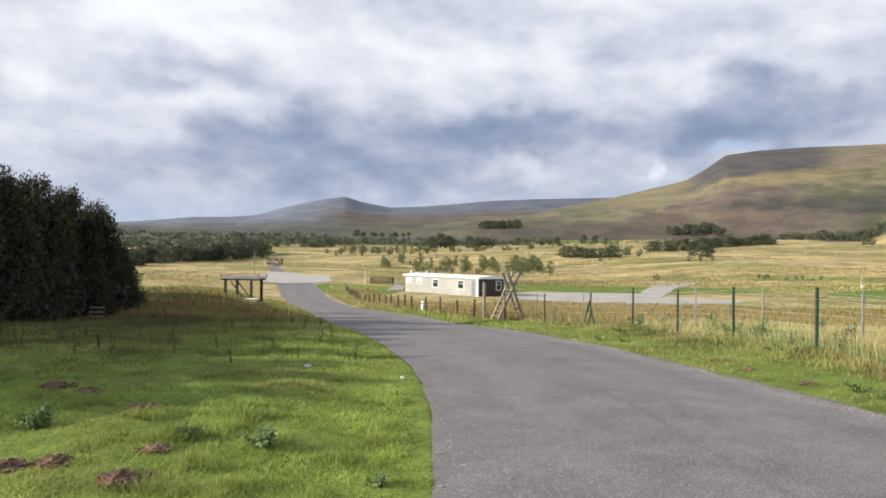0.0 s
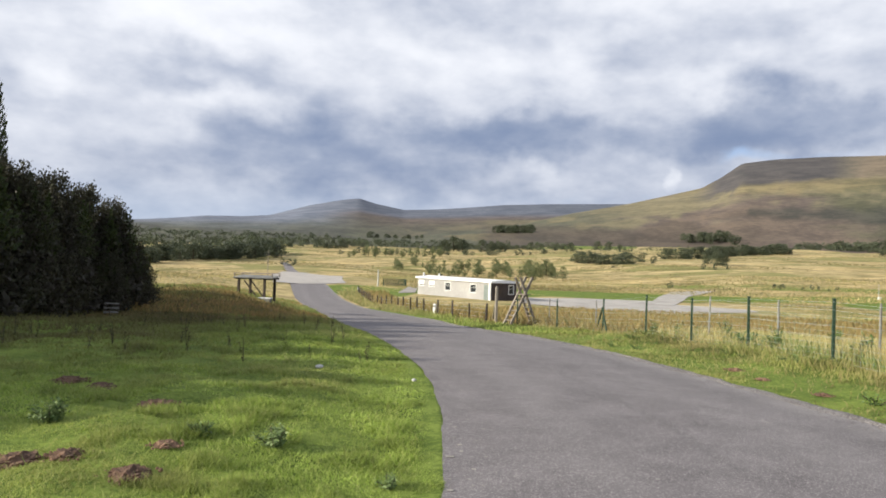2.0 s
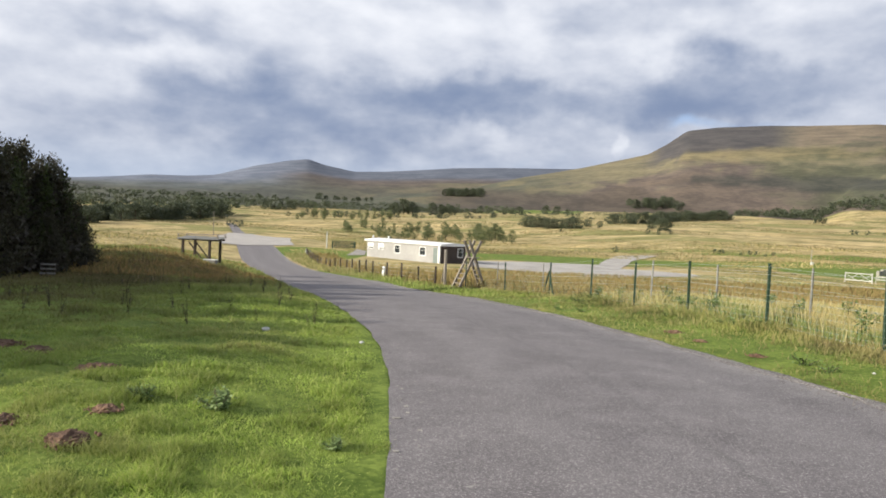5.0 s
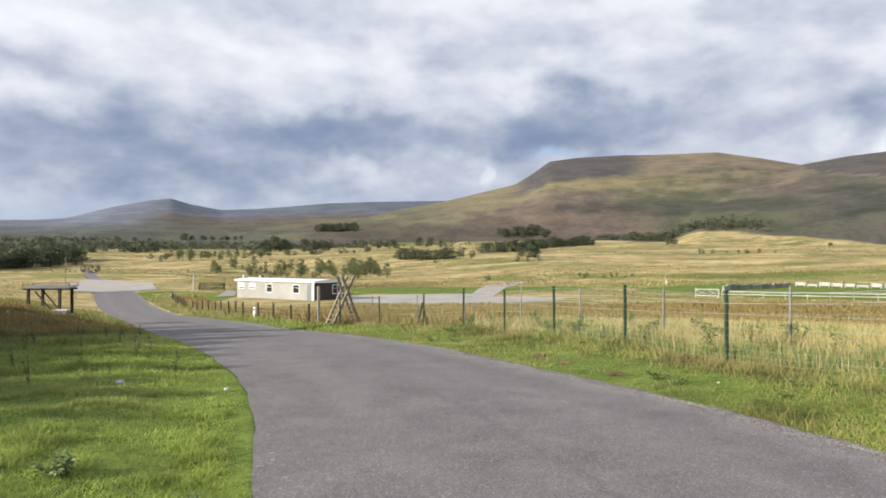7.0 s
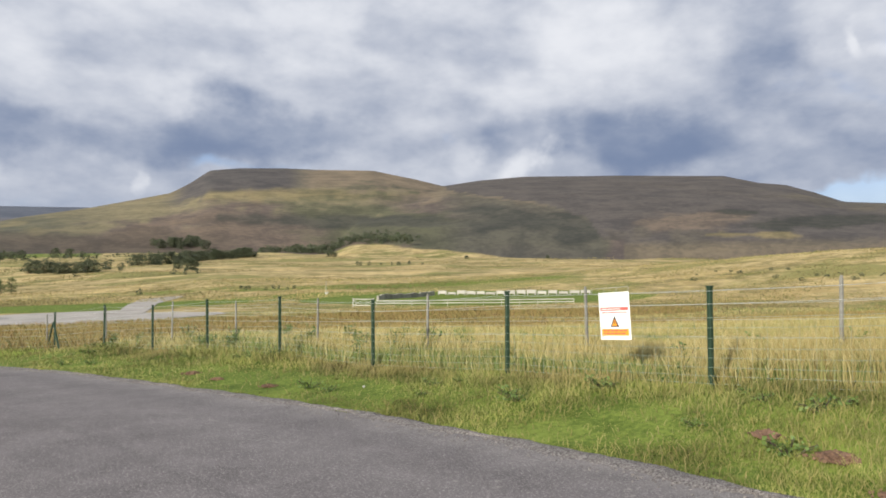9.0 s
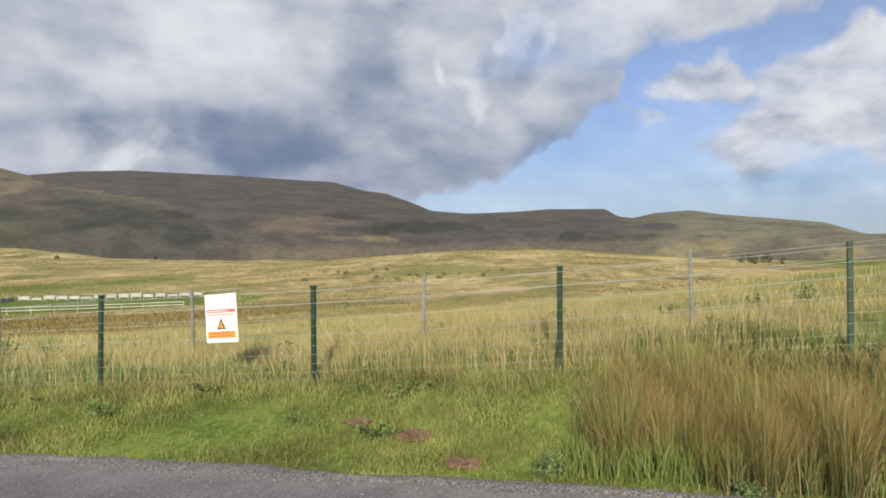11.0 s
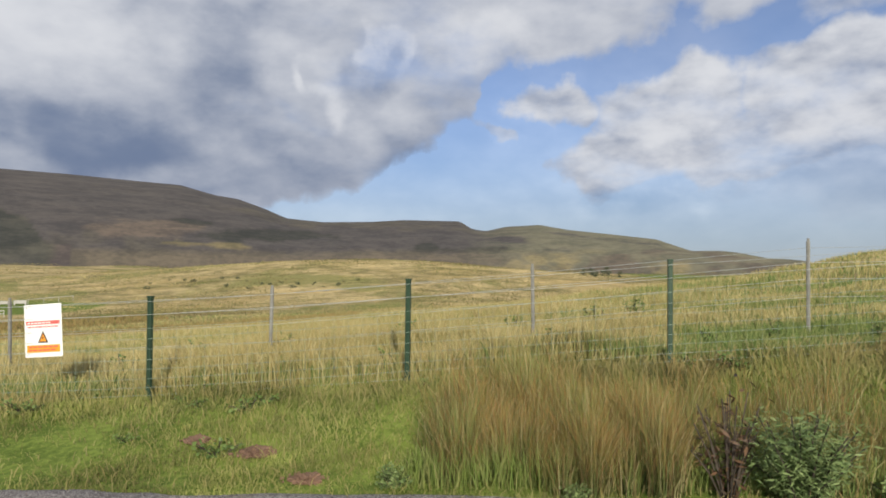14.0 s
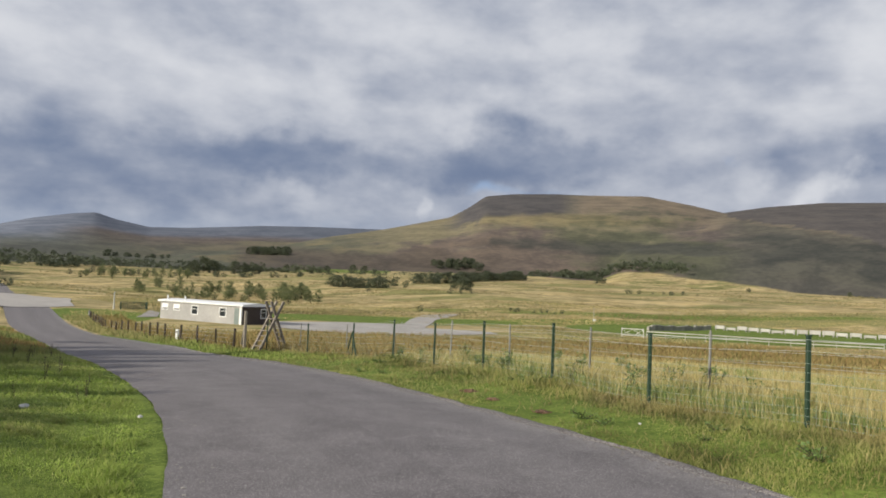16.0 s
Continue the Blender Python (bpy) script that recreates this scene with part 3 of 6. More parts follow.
def upland(x, y, z):
    """What grows on the hills: mauve-brown heather, olive bents, dark bracken, tan grass on the brows. The far ridges
    are tinted blue for haze.
    """
    r, az = np.hypot(x, y), np.degrees(np.arctan2(x, y))
    el = np.degrees(np.arctan2(z - 1.58, r))
    u, v = np.radians(az) * 2300, z * 4.5 + r * 0.10
    n1, n2, n3 = fbm(u * 0.0060, v * 0.0060, 51, 5), fbm(u * 0.0022, v * 0.0022, 52, 4), fbm(u * 0.018, v * 0.018, 53, 4)
    rough = 0.6 * n1 + 0.4 * n3
    heather, rust = np.array((0.122, 0.098, 0.085)), np.array((0.150, 0.115, 0.085))
    olive, tan, dark = np.array((0.190, 0.165, 0.102)), np.array((0.190, 0.152, 0.108)), np.array((0.062, 0.062, 0.052))
    haze_blue, gold, brow_ = np.array((0.116, 0.128, 0.158)), np.array((0.37, 0.30, 0.15)), np.array((0.086, 0.079, 0.077))
    out = np.broadcast_to(heather, (len(x), 3)).copy()

    def lay(colour, amount):
        w = np.clip(amount, 0, 1)[:, None]
        out[:] = out * (1 - w) + colour * w

    def spot(a0, e0, wide, high, lean=0.0):
        """An uneven patch of growth about a bearing and a rise."""
        return sstep(1.25, 0.80, np.hypot((az - a0) / wide, (el - e0 - lean * (az - a0)) / high) + 0.9 * rough + 0.3 * n3)

    top = hill_flat(az)
    q = el / np.maximum(top, 0.3)
    shoulder = np.interp(az, (39, 40, 44, 48, 51, 52.5), (9.0, 6.5, 5.9, 5.25, 4.3, 2.3)) + 0.25 * n3
    mine = sstep(1.0, 3.0, az) * sstep(53.5, 52.0, az + 2 * n1) * (r < 2420) * sstep(-0.04, 0.04, shoulder - el)
    lay(rust, mine * sstep(0.66, 0.44, q + 0.4 * rough) * sstep(31, 22, az + 8 * n2) * 0.9)
    lay(olive, mine * sstep(0.58, 0.74, q + 0.5 * rough) * sstep(-0.35, 0.10, rough + 0.25) * sstep(38, 32, az + 6 * n2))
    lay(gold * 0.62, mine * 0.55 * spot(23.0, 6.2, 11, 0.55, -0.01))
    lay(np.array((0.092, 0.094, 0.058)), mine * 0.9 * sstep(25, 31, az + 8 * n1) * sstep(0.22, 0.34, q + 0.3 * rough) * sstep(0.80, 0.66, q + 0.4 * rough))
    lay(dark, mine * 0.8 * spot(31.5, 4.1, 8, 0.5))
    lay(dark * 1.1, mine * 0.5 * spot(33.0, 6.9, 2.6, 0.22))
    lay(tan, mine * sstep(0.80, 0.89, q + 0.2 * n3) * sstep(27.5, 29.5, az))
    lay(brow_, mine * sstep(0.77, 0.83, q + 0.06 * n3) * sstep(17.5, 20, az) * sstep(30.0, 27.0, az))
    lay(np.array((0.096, 0.090, 0.072)), mine * sstep(38, 42, az) * 0.9)
    lay(tan, mine * 0.7 * sstep(39, 41, az) * sstep(0.22, 0.05, shoulder - el) * sstep(50, 46, az))
    lay(dark, mine * 0.9 * most_(spot(46.5, 3.9, 4.5, 0.9), spot(50.5, 3.0, 2.0, 0.8), spot(43.0, 4.9, 2.5, 0.4)))
    long_ = sstep(36, 40, az) * np.where(az < 54, np.maximum(r > 2420, sstep(0.04, -0.04, shoulder - el)), 1.0)
    k = el / np.maximum(hill_long(az), 0.3)
    # The long hill's heather, darkened for the cloud shadow lying on it.
    lay(np.array((0.097, 0.086, 0.080)), long_)
    lay(olive * 0.72, long_ * 0.30 * sstep(0.05, 0.35, n2 + 0.5 * n3))
    lay(np.array((0.165, 0.128, 0.098)), long_ * 0.8 * spot(59.0, 3.7, 4.0, 0.7))
    lay(dark * 0.9, long_ * 0.9 * most_(spot(67.0, 3.3, 5.2, 0.50), spot(62.0, 4.3, 1.6, 0.22, -0.1), spot(80.2, 2.4, 1.0, 0.45), spot(85.5, 2.2, 4.0, 0.25)))
    lay(gold * 0.62, 0.8 * most_(spot(61.5, 2.60, 1.8, 0.15, -0.02), spot(64.5, 2.45, 2.0, 0.20, -0.06)))
    lay(np.array((0.185, 0.150, 0.102)), long_ * 0.75 * sstep(2.4, 1.7, el + 0.5 * rough))
    south = sstep(82, 90, az)
    lay(np.array((0.190, 0.178, 0.118)), south * 0.9 * sstep(-0.25, 0.05, rough + 0.3 * (k - 0.5)))
    lay(gold * 0.85, south * 0.8 * sstep(0.12, 0.3, n1) * sstep(0.7, 0.4, k))
    # Blue of the far ridges stands for haze, mixed into their base colour.
    lay(haze_blue, sstep(2450, 2800, r) * sstep(22, 16, az))
    lay(haze_blue * 1.35, sstep(1500, 1900, r) * sstep(-7, -12, az))
    lay(haze_blue * 1.2, sstep(2450, 2800, r) * sstep(22, 16, az) * 0.6 * sstep(0.0, 0.3, n2))
    low = sstep(16, 6, az) * sstep(2600, 1700, r)
    lay(np.array((0.098, 0.102, 0.072)), low * 0.9)
    lay(dark * 1.4, low * 0.75 * sstep(0.02, 0.2, rough))
    lay(gold * 0.7, low * 0.45 * sstep(0.05, 0.2, n1 - 0.1) * sstep(-10, 4, az))
    lay(np.array((0.096, 0.078, 0.062)), 0.85 * mine * sstep(3.4, 2.4, el + 0.6 * rough) * sstep(26, 20, az))
    return out


def ground_cover(x, y):
    """How much straw, heath and rough wet growth stands at a place."""
    r, az = np.hypot(x, y), np.degrees(np.arctan2(x, y))
    fence, left = fence_x(y), road_left(y)
    east = sstep(-0.2, 1.2, x - fence)
    straw = 0.66 * east * sstep(-60, -20, y) + 0.62 * sstep(36, 70, r) * (1 - east)
    straw = straw + 0.30 * sstep(110, 200, r) * sstep(900, 500, r) * sstep(-14, -6, az)
    straw = straw + 0.12 * sstep(-6, -16, az) * sstep(60, 90, r) * sstep(420, 300, r)
    for cx, cy, rx, ry, turn, depth in ((30, 122, 26, 13, 5, 1.2), (86, 98, 30, 22, -60, 1.3), (66, 128, 22, 10, 8, 0.9), (0, 108, 12, 6, 0, 0.7),
                                        (-14, 105, 6, 16, 14, 1.0), (95, 150, 60, 9, -30, 0.5), (-42, 76, 5, 9, 10, 0.6)):
        straw = straw - depth * patch(x, y, cx, cy, rx, ry, turn)
    straw = straw - 0.30 * sstep(640, 900, r) * sstep(1600, 1000, r) * (az < 14)
    edge = fbm(x * 0.005, y * 0.005, 40, 4)
    foot = np.interp(az, (-30, 0, 10, 24, 37, 44, 55, 75, 100), (640, 700, 900, 980, 760, 660, 540, 470, 430))
    heath = sstep(0.93, 1.07, r / foot + 0.22 * edge)
    wet = 0.85 * east * damp(x, y)
    # Brown west of the lane: rough growth, deepened under the trees for their shade.
    wet = wet + 0.75 * patch(x, y, -9, 33, 9, 12, 0) * (x < left - 1.0) + 0.4 * sstep(8.2, 10, -x) * sstep(40, 30, y) * (y > 0)
    return np.clip(np.c_[straw, heath, wet], 0, 1)


az_list = np.r_[np.arange(-180, -40, 2.5), np.arange(-40, -34, 0.5), np.arange(-34, 125, 0.2), np.arange(125, 180, 2.5)]
r_list = np.unique(np.r_[np.geomspace(1.2, 60, 95), np.geomspace(60, 4700, 150), 2290, 2300, 2310, 2690, 2700, 2710, 3590, 3600, 3620])
A, R = np.meshgrid(np.radians(az_list), r_list)
gx, gy = np.r_[0.0, (R * np.sin(A)).ravel()], np.r_[0.0, (R * np.cos(A)).ravel()]
na, nr = len(az_list), len(r_list)
row = np.arange(na)
nxt = (row + 1) % na
quads = [np.c_[1 + k * na + row, 1 + k * na + nxt, 1 + (k + 1) * na + nxt, 1 + (k + 1) * na + row] for k in range(nr - 1)]
faces = [[0, 1 + int(b), 1 + int(a)] for a, b in zip(row, nxt)] + np.concatenate(quads).tolist()
ground_mesh = mesh_data("ground", np.c_[gx, gy, height(gx, gy)], faces, (M_GROUND,), True)
colour_layer(ground_mesh, "cover", ground_cover(gx, gy))
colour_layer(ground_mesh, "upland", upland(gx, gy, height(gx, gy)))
ground = tagged(new("ground", ground_mesh), "rolling moorland of green turf, straw-coloured grass and brown heather hills", "ground", kind="structure")


def strip(name, ys, lo, hi, across, lift, mat, label, category, wobble=0.0):
    """A ribbon laid on the ground between two edges that depend on y."""
    a, b = lo(ys), hi(ys)
    if wobble:
        a = a + wobble * fbm(ys * 1.7, ys * 0 + 3, 61, 4)
        b = b + wobble * fbm(ys * 1.7, ys * 0 + 9, 62, 4)
    f = np.linspace(0, 1, across)
    x = a[:, None] + (b - a)[:, None] * f
    y = np.repeat(ys[:, None], across, 1)
    camber = 0.03 * (1 - (2 * f - 1) ** 2)
    z = level(x, y) + lift + camber + 0.006 * fbm(x * 0.8, y * 0.3, 31, 3)
    n = len(ys)
    k = np.arange((n - 1) * across).reshape(n - 1, across)[:, :-1].ravel()
    faces = np.c_[k, k + 1, k + across + 1, k + across]
    me = mesh_data(name, np.c_[x.ravel(), y.ravel(), z.ravel()], faces, (mat,), True)
    colour_layer(me, "lane", np.c_[np.tile(f, n), y.ravel() / 30.0, 0 * y.ravel()])
    return tagged(new(name, me), label, category, kind="structure")


road_ys = np.r_[np.arange(-40, 45, 0.12), np.arange(45, 140, 0.8), np.arange(140, 330, 4.0)]
strip("road", road_ys, road_left, road_right, 15, 0.0, M_ROAD, "worn grey asphalt moorland lane without markings", "road", 0.05)
strip("road_shoulder", np.arange(-30, 40, 0.12), lambda y: road_right(y) - 0.12 - 0.16 * np.clip(fbm(y * 0.9, y * 0 + 2, 63, 4), -1, 1), lambda y: road_right(y) + 0.10, 5, 0.003, M_GRAVEL, "loose grey chippings along the lane's edge", "gravel", 0.16)


def slab(name, corners, mat, label, category, lift=0.05, cell=2.0):
    """A paved area of any outline that lies on the ground."""
    bm = bmesh.new()
    face = bm.faces.new([bm.verts.new((cx, cy, 0)) for cx, cy in corners])
    bmesh.ops.triangulate(bm, faces=[face])
    for _ in range(4):
        long = [e for e in bm.edges if e.calc_length() > cell * 2]
        if not long:
            break
        bmesh.ops.subdivide_edges(bm, edges=long, cuts=1)
        bmesh.ops.triangulate(bm, faces=bm.faces[:])
    for v in bm.verts:
        v.co.z = float(level(v.co.x, v.co.y)) + lift
    me = bpy.data.meshes.new(name)
    bm.to_mesh(me)
    bm.free()
    me.materials.append(mat)
    return tagged(new(name, me), label, category, kind="structure")


slab("concrete_yard", ((-29.5, 113), (-25.5, 114), (-22.5, 122), (-20.5, 131), (-26, 160), (-29.5, 183), (-45.5, 213), (-53, 214), (-50, 190), (-40, 155)), M_CONCRETE, "pale concrete apron at the road junction", "pavement", 0.08)
slab("hut_yard", ((8, 83), (13.5, 75), (19.5, 73), (27, 79), (36, 85), (36.5, 89), (29, 94), (28, 103), (18, 103), (9, 99)), M_CONCRETE, "pale gravel hardstanding beside the hut", "pavement", 0.06)
slab("hut_track", ((25, 93), (28, 92), (33.5, 106), (41, 127), (51, 148), (56, 156), (53, 158.5), (45, 151), (34.5, 122)), M_CONCRETE, "pale gravel track across the field", "track", 0.08)
slab("hut_approach", ((-8.3, 100), (-6, 103), (-6.5, 117), (-8.5, 124)), M_CONCRETE, "pale gravel strip from the lane to the hut", "track", 0.06)


# ---------------------------------------------------------------- building blocks
def part(name, bm, mat, parent, label=""):
    """One mesh object under a thing or a part."""
    me = bm
    if isinstance(bm, bmesh.types.BMesh):
        me = bpy.data.meshes.new(name)
        bm.to_mesh(me)
        bm.free()
    if not me.materials:
        me.materials.append(mat)
    ob = new(name, me)
    ob.parent = parent
    return tagged(ob, label)


def thing(name, m, label, category, group=""):
    ob = new(name)
    ob.matrix_world = m
    ob.empty_display_size = 0.2
    return tagged(ob, label, category, group)


def on_ground(x, y, turn=0.0, sink=0.03):
    return pose(x, y, float(height(x, y)) - sink, 0, 0, turn)


def box(bm, sx, sy, sz, m=None, bevel=0.0, taper=1.0):
    """A block on its base's centre, with bevelled edges and a narrower top where asked."""
    made = bmesh.ops.create_cube(bm, size=1.0)["verts"]
    for v in made:
        k = taper if v.co.z > 0 else 1.0
        v.co = Vector((v.co.x * sx * k, v.co.y * sy * k, (v.co.z + 0.5) * sz))
    if bevel:
        edges = list({e for v in made for e in v.link_edges})
        made = bmesh.ops.bevel(bm, geom=edges, offset=bevel, segments=1, affect="EDGES")["verts"]
    if m is not None:
        bmesh.ops.transform(bm, matrix=m, verts=list({v for v in made}))
    return bm


def bar(bm, a, b, w, d=None, bevel=0.0):
    """A beam of width w and depth d from a to b."""
    a, b = Vector(a), Vector(b)
    turn = (b - a).to_track_quat("Z", "Y").to_matrix().to_4x4()
    return box(bm, w, d or w, (b - a).length, Matrix.Translation(a) @ turn, bevel)


def tube(points, radius, sides=4):
    """A thin round rod through points, as mesh data."""
    pts = [Vector(p) for p in points]
    verts, faces = [], []
    for k, p in enumerate(pts):
        ahead = (pts[min(k + 1, len(pts) - 1)] - pts[max(k - 1, 0)]).normalized()
        u = ahead.orthogonal().normalized() if abs(ahead.z) > 0.9 else ahead.cross(Vector((0, 0, 1))).normalized()
        v = ahead.cross(u)
        rad = radius[k] if isinstance(radius, (list, tuple)) else radius
        for s in range(sides):
            a = 2 * math.pi * s / sides
            verts.append(p + (u * math.cos(a) + v * math.sin(a)) * rad)
        if k:
            o = (k - 1) * sides
            faces += [(o + s, o + (s + 1) % sides, o + sides + (s + 1) % sides, o + sides + s) for s in range(sides)]
    n = len(pts) - 1
    faces += [tuple(range(sides))[::-1], tuple(n * sides + s for s in range(sides))]
    return verts, faces


def tube_mesh(name, paths, radius, sides=4):
    verts, faces = [], []
    for points in paths:
        v, f = tube(points, radius, sides)
        faces += [tuple(i + len(verts) for i in face) for face in f]
        verts += v
    return mesh_data(name, [tuple(v) for v in verts], faces)


# ---------------------------------------------------------------- fences
def fence_z(x, y):
    return float(height(x, y))


def green_fence():
    """Steel-post stock fence along the lane: posts, plain wires above and netting below."""
    fence = thing("stock_fence", pose(0, 0, 0), "dark green steel-post wire stock fence beside the lane", "fence")
    ys = [-37, -34, -31, -28, -25, -22, -19, -16.2, -13.4, -10.4, -7.45, -4.49, -1.49, 1.46, 4.44, 7.45, 10.45, 13.43, 16.43, 19.41, 22.4, 25.3, 29.0, 32.4]
    feet = [(float(fence_x(y)), y) for y in ys]
    tops = []
    bm = box(bmesh.new(), 0.055, 0.055, 1.30, None, 0.006)
    for k in range(6):
        box(bm, 0.061, 0.014, 0.014, pose(0, 0, 0.3 + 0.18 * k))
    box(bm, 0.064, 0.064, 0.02, pose(0, 0, 1.295))
    me = bpy.data.meshes.new("post")
    bm.to_mesh(me)
    bm.free()
    me.materials.append(M_GREENPOST)
    rng = random.Random(4)
    for x, y in feet:
        p = new("post", me)
        p.parent = fence
        z = fence_z(x, y)
        p.matrix_local = pose(x, y, z - 0.08, rng.uniform(-1.0, 1.0), rng.uniform(-1.0, 1.0), rng.uniform(-8, 8) - 7)
        tops.append((x, y, z))
    # the braced straining post
    x, y, z = tops[ys.index(25.3)]
    for s in (-1, 1):
        b = bmesh.new()
        bar(b, (x - 0.03, y + s * 0.95, z + 0.02), (x - 0.03, y, z + 0.92), 0.05, 0.05, 0.006)
        part("brace", b, M_GREENPOST, fence, "slanting green brace")

    def wire(h, sag, name, mat, rad):
        pts = []
        for (x0, y0, z0), (x1, y1, z1) in zip(tops, tops[1:]):
            for f in (0, 0.25, 0.5, 0.75):
                xx, yy = x0 + (x1 - x0) * f, y0 + (y1 - y0) * f
                zz = z0 + (z1 - z0) * f
                pts.append((xx - 0.036, yy, zz + h - sag * 4 * f * (1 - f)))
        v, fcs = tube(pts, rad, 4)
        part(name, mesh_data(name, [tuple(q) for q in v], fcs), mat, fence)

    for h in (1.17, 1.02):
        wire(h, 0.012, "strand_wire", M_WIRE, 0.0023)
    net = (0.86, 0.74, 0.62, 0.50, 0.39, 0.28, 0.18, 0.09)
    for h in net:
        wire(h, 0.01, "netting_wire", M_GREENWIRE, 0.0020)
    stays = []
    for (x0, y0, z0), (x1, y1, z1) in zip(tops, tops[1:]):
        n = 18
        for k in range(1, n):
            f = k / n
            xx, yy, zz = x0 + (x1 - x0) * f - 0.036, y0 + (y1 - y0) * f, z0 + (z1 - z0) * f
            stays.append([(xx, yy, zz + 0.08), (xx, yy, zz + 0.86)])
    mesh = tube_mesh("netting", stays, 0.0010, 3)
    tagged(part("netting", mesh, M_GREENWIRE, fence), kind="stuff")
    return fence


def grey_fence():
    """Second, older fence of galvanised posts in the long grass."""
    fence = thing("inner_fence", pose(0, 0, 0), "thin grey galvanised post-and-wire fence in long grass", "fence")
    bm = box(bmesh.new(), 0.042, 0.042, 1.32, None, 0.007)
    box(bm, 0.03, 0.03, 0.05, pose(0, 0, 1.31), 0.004)
    me = bpy.data.meshes.new("post")
    bm.to_mesh(me)
    bm.free()
    me.materials.append(M_GREYPOST)
    tops = []
    for k in range(16):
        y = -21.9 + 3.66 * k
        x = float(fence_x(y)) + 1.75
        z = fence_z(x, y)
        p = new("post", me)
        p.parent = fence
        p.matrix_local = pose(x, y, z - 0.05, (k * 37 % 5 - 2) * 0.5, (k * 53 % 5 - 2) * 0.6, k * 11)
        tops.append(Vector((x, y, z)))
    for h in (1.18, 0.98, 0.76, 0.52):
        v, f = tube([t + Vector((0, 0, h)) for t in tops], 0.0026, 4)
        part("strand_wire", mesh_data("strand_wire", [tuple(q) for q in v], f), M_WIRE, fence)


def wooden_fence():
    """Low timber post-and-wire fence that follows the lane towards the junction."""
    fence = thing("wooden_post_fence", pose(0, 0, 0), "low dark timber post-and-wire fence along the lane", "fence")
    rng = random.Random(8)
    tops, y = [], 35.6
    meshes = []
    for h in (0.94, 1.02, 1.10):
        bm = box(bmesh.new(), 0.10, 0.09, h, None, 0.012, 0.92)
        me = bpy.data.meshes.new("post")
        bm.to_mesh(me)
        bm.free()
        me.materials.append(M_DARKWOOD)
        meshes.append(me)
    while y < 98:
        x = float(fence_x(y)) + rng.uniform(-0.06, 0.06)
        z = fence_z(x, y)
        p = new("post", rng.choice(meshes))
        p.parent = fence
        p.matrix_local = pose(x, y, z - 0.08, rng.uniform(-3, 3), rng.uniform(-3, 3), rng.uniform(-30, 30))
        tops.append(Vector((x, y, z)))
        y += rng.uniform(2.1, 2.7)
    for h in (0.84, 0.66, 0.46, 0.25):
        v, f = tube([t + Vector((0, 0, h)) for t in tops], 0.004, 4)
        part("strand_wire", mesh_data("strand_wire", [tuple(q) for q in v], f), M_WIRE, fence)


def ladder_stile(x, y):
    """Timber ladder stile over the fence: two ladders that cross, each with two rails and rungs."""
    stile = thing("ladder_stile", on_ground(x, y, 42), "tall weathered timber ladder stile crossing over the fence", "stile")
    for s in (1, -1):
        foot, top = Vector((-1.25 if s > 0 else 0.85, 0, -0.25 if s > 0 else -0.05)), Vector((0.38 * s, 0, 2.30))
        ladder_y = (-0.21, 0.21) if s > 0 else (-0.16, 0.16)
        for ly in ladder_y:
            b = bmesh.new()
            bar(b, foot + Vector((0, ly, 0)), top + Vector((0, ly, 0)), 0.075, 0.125, 0.008)
            part("rail", b, M_OLDWOOD, stile)
        for k in range(7):
            f = 0.06 + 0.085 * k
            c = foot.lerp(top, f)
            b = bmesh.new()
            box(b, 0.14, ladder_y[1] - ladder_y[0] + 0.10, 0.035, Matrix.Translation(c), 0.006)
            part("rung", b, M_OLDWOOD, stile)
    b = box(bmesh.new(), 0.34, 0.62, 0.04, pose(0, 0, 1.50), 0.006)
    part("platform", b, M_OLDWOOD, stile)


def straining_post(x, y):
    post = thing("straining_post", on_ground(x, y, 12), "tall pale weathered timber fence post", "post")
    b = box(bmesh.new(), 0.13, 0.13, 1.78, None, 0.02, 0.94)
    part("shaft", b, M_OLDWOOD, post)
    b = bmesh.new()
    bar(b, (0.0, 0.15, 0.9), (0.25, 1.5, 0.05), 0.09, 0.09, 0.01)
    part("strut", b, M_OLDWOOD, post)


def marker_post(x, y, h):
    post = thing("marker_post", on_ground(x, y, -40), "short white plastic roadside marker post", "post", "marker posts")
    b = box(bmesh.new(), 0.22, 0.10, h, None, 0.02)
    part("body", b, M_WHITE, post)
    b = box(bmesh.new(), 0.20, 0.012, 0.10, pose(0, -0.056, h * 0.72), 0.002)
    part("band", b, M_GREYPOST, post, "grey reflector band")


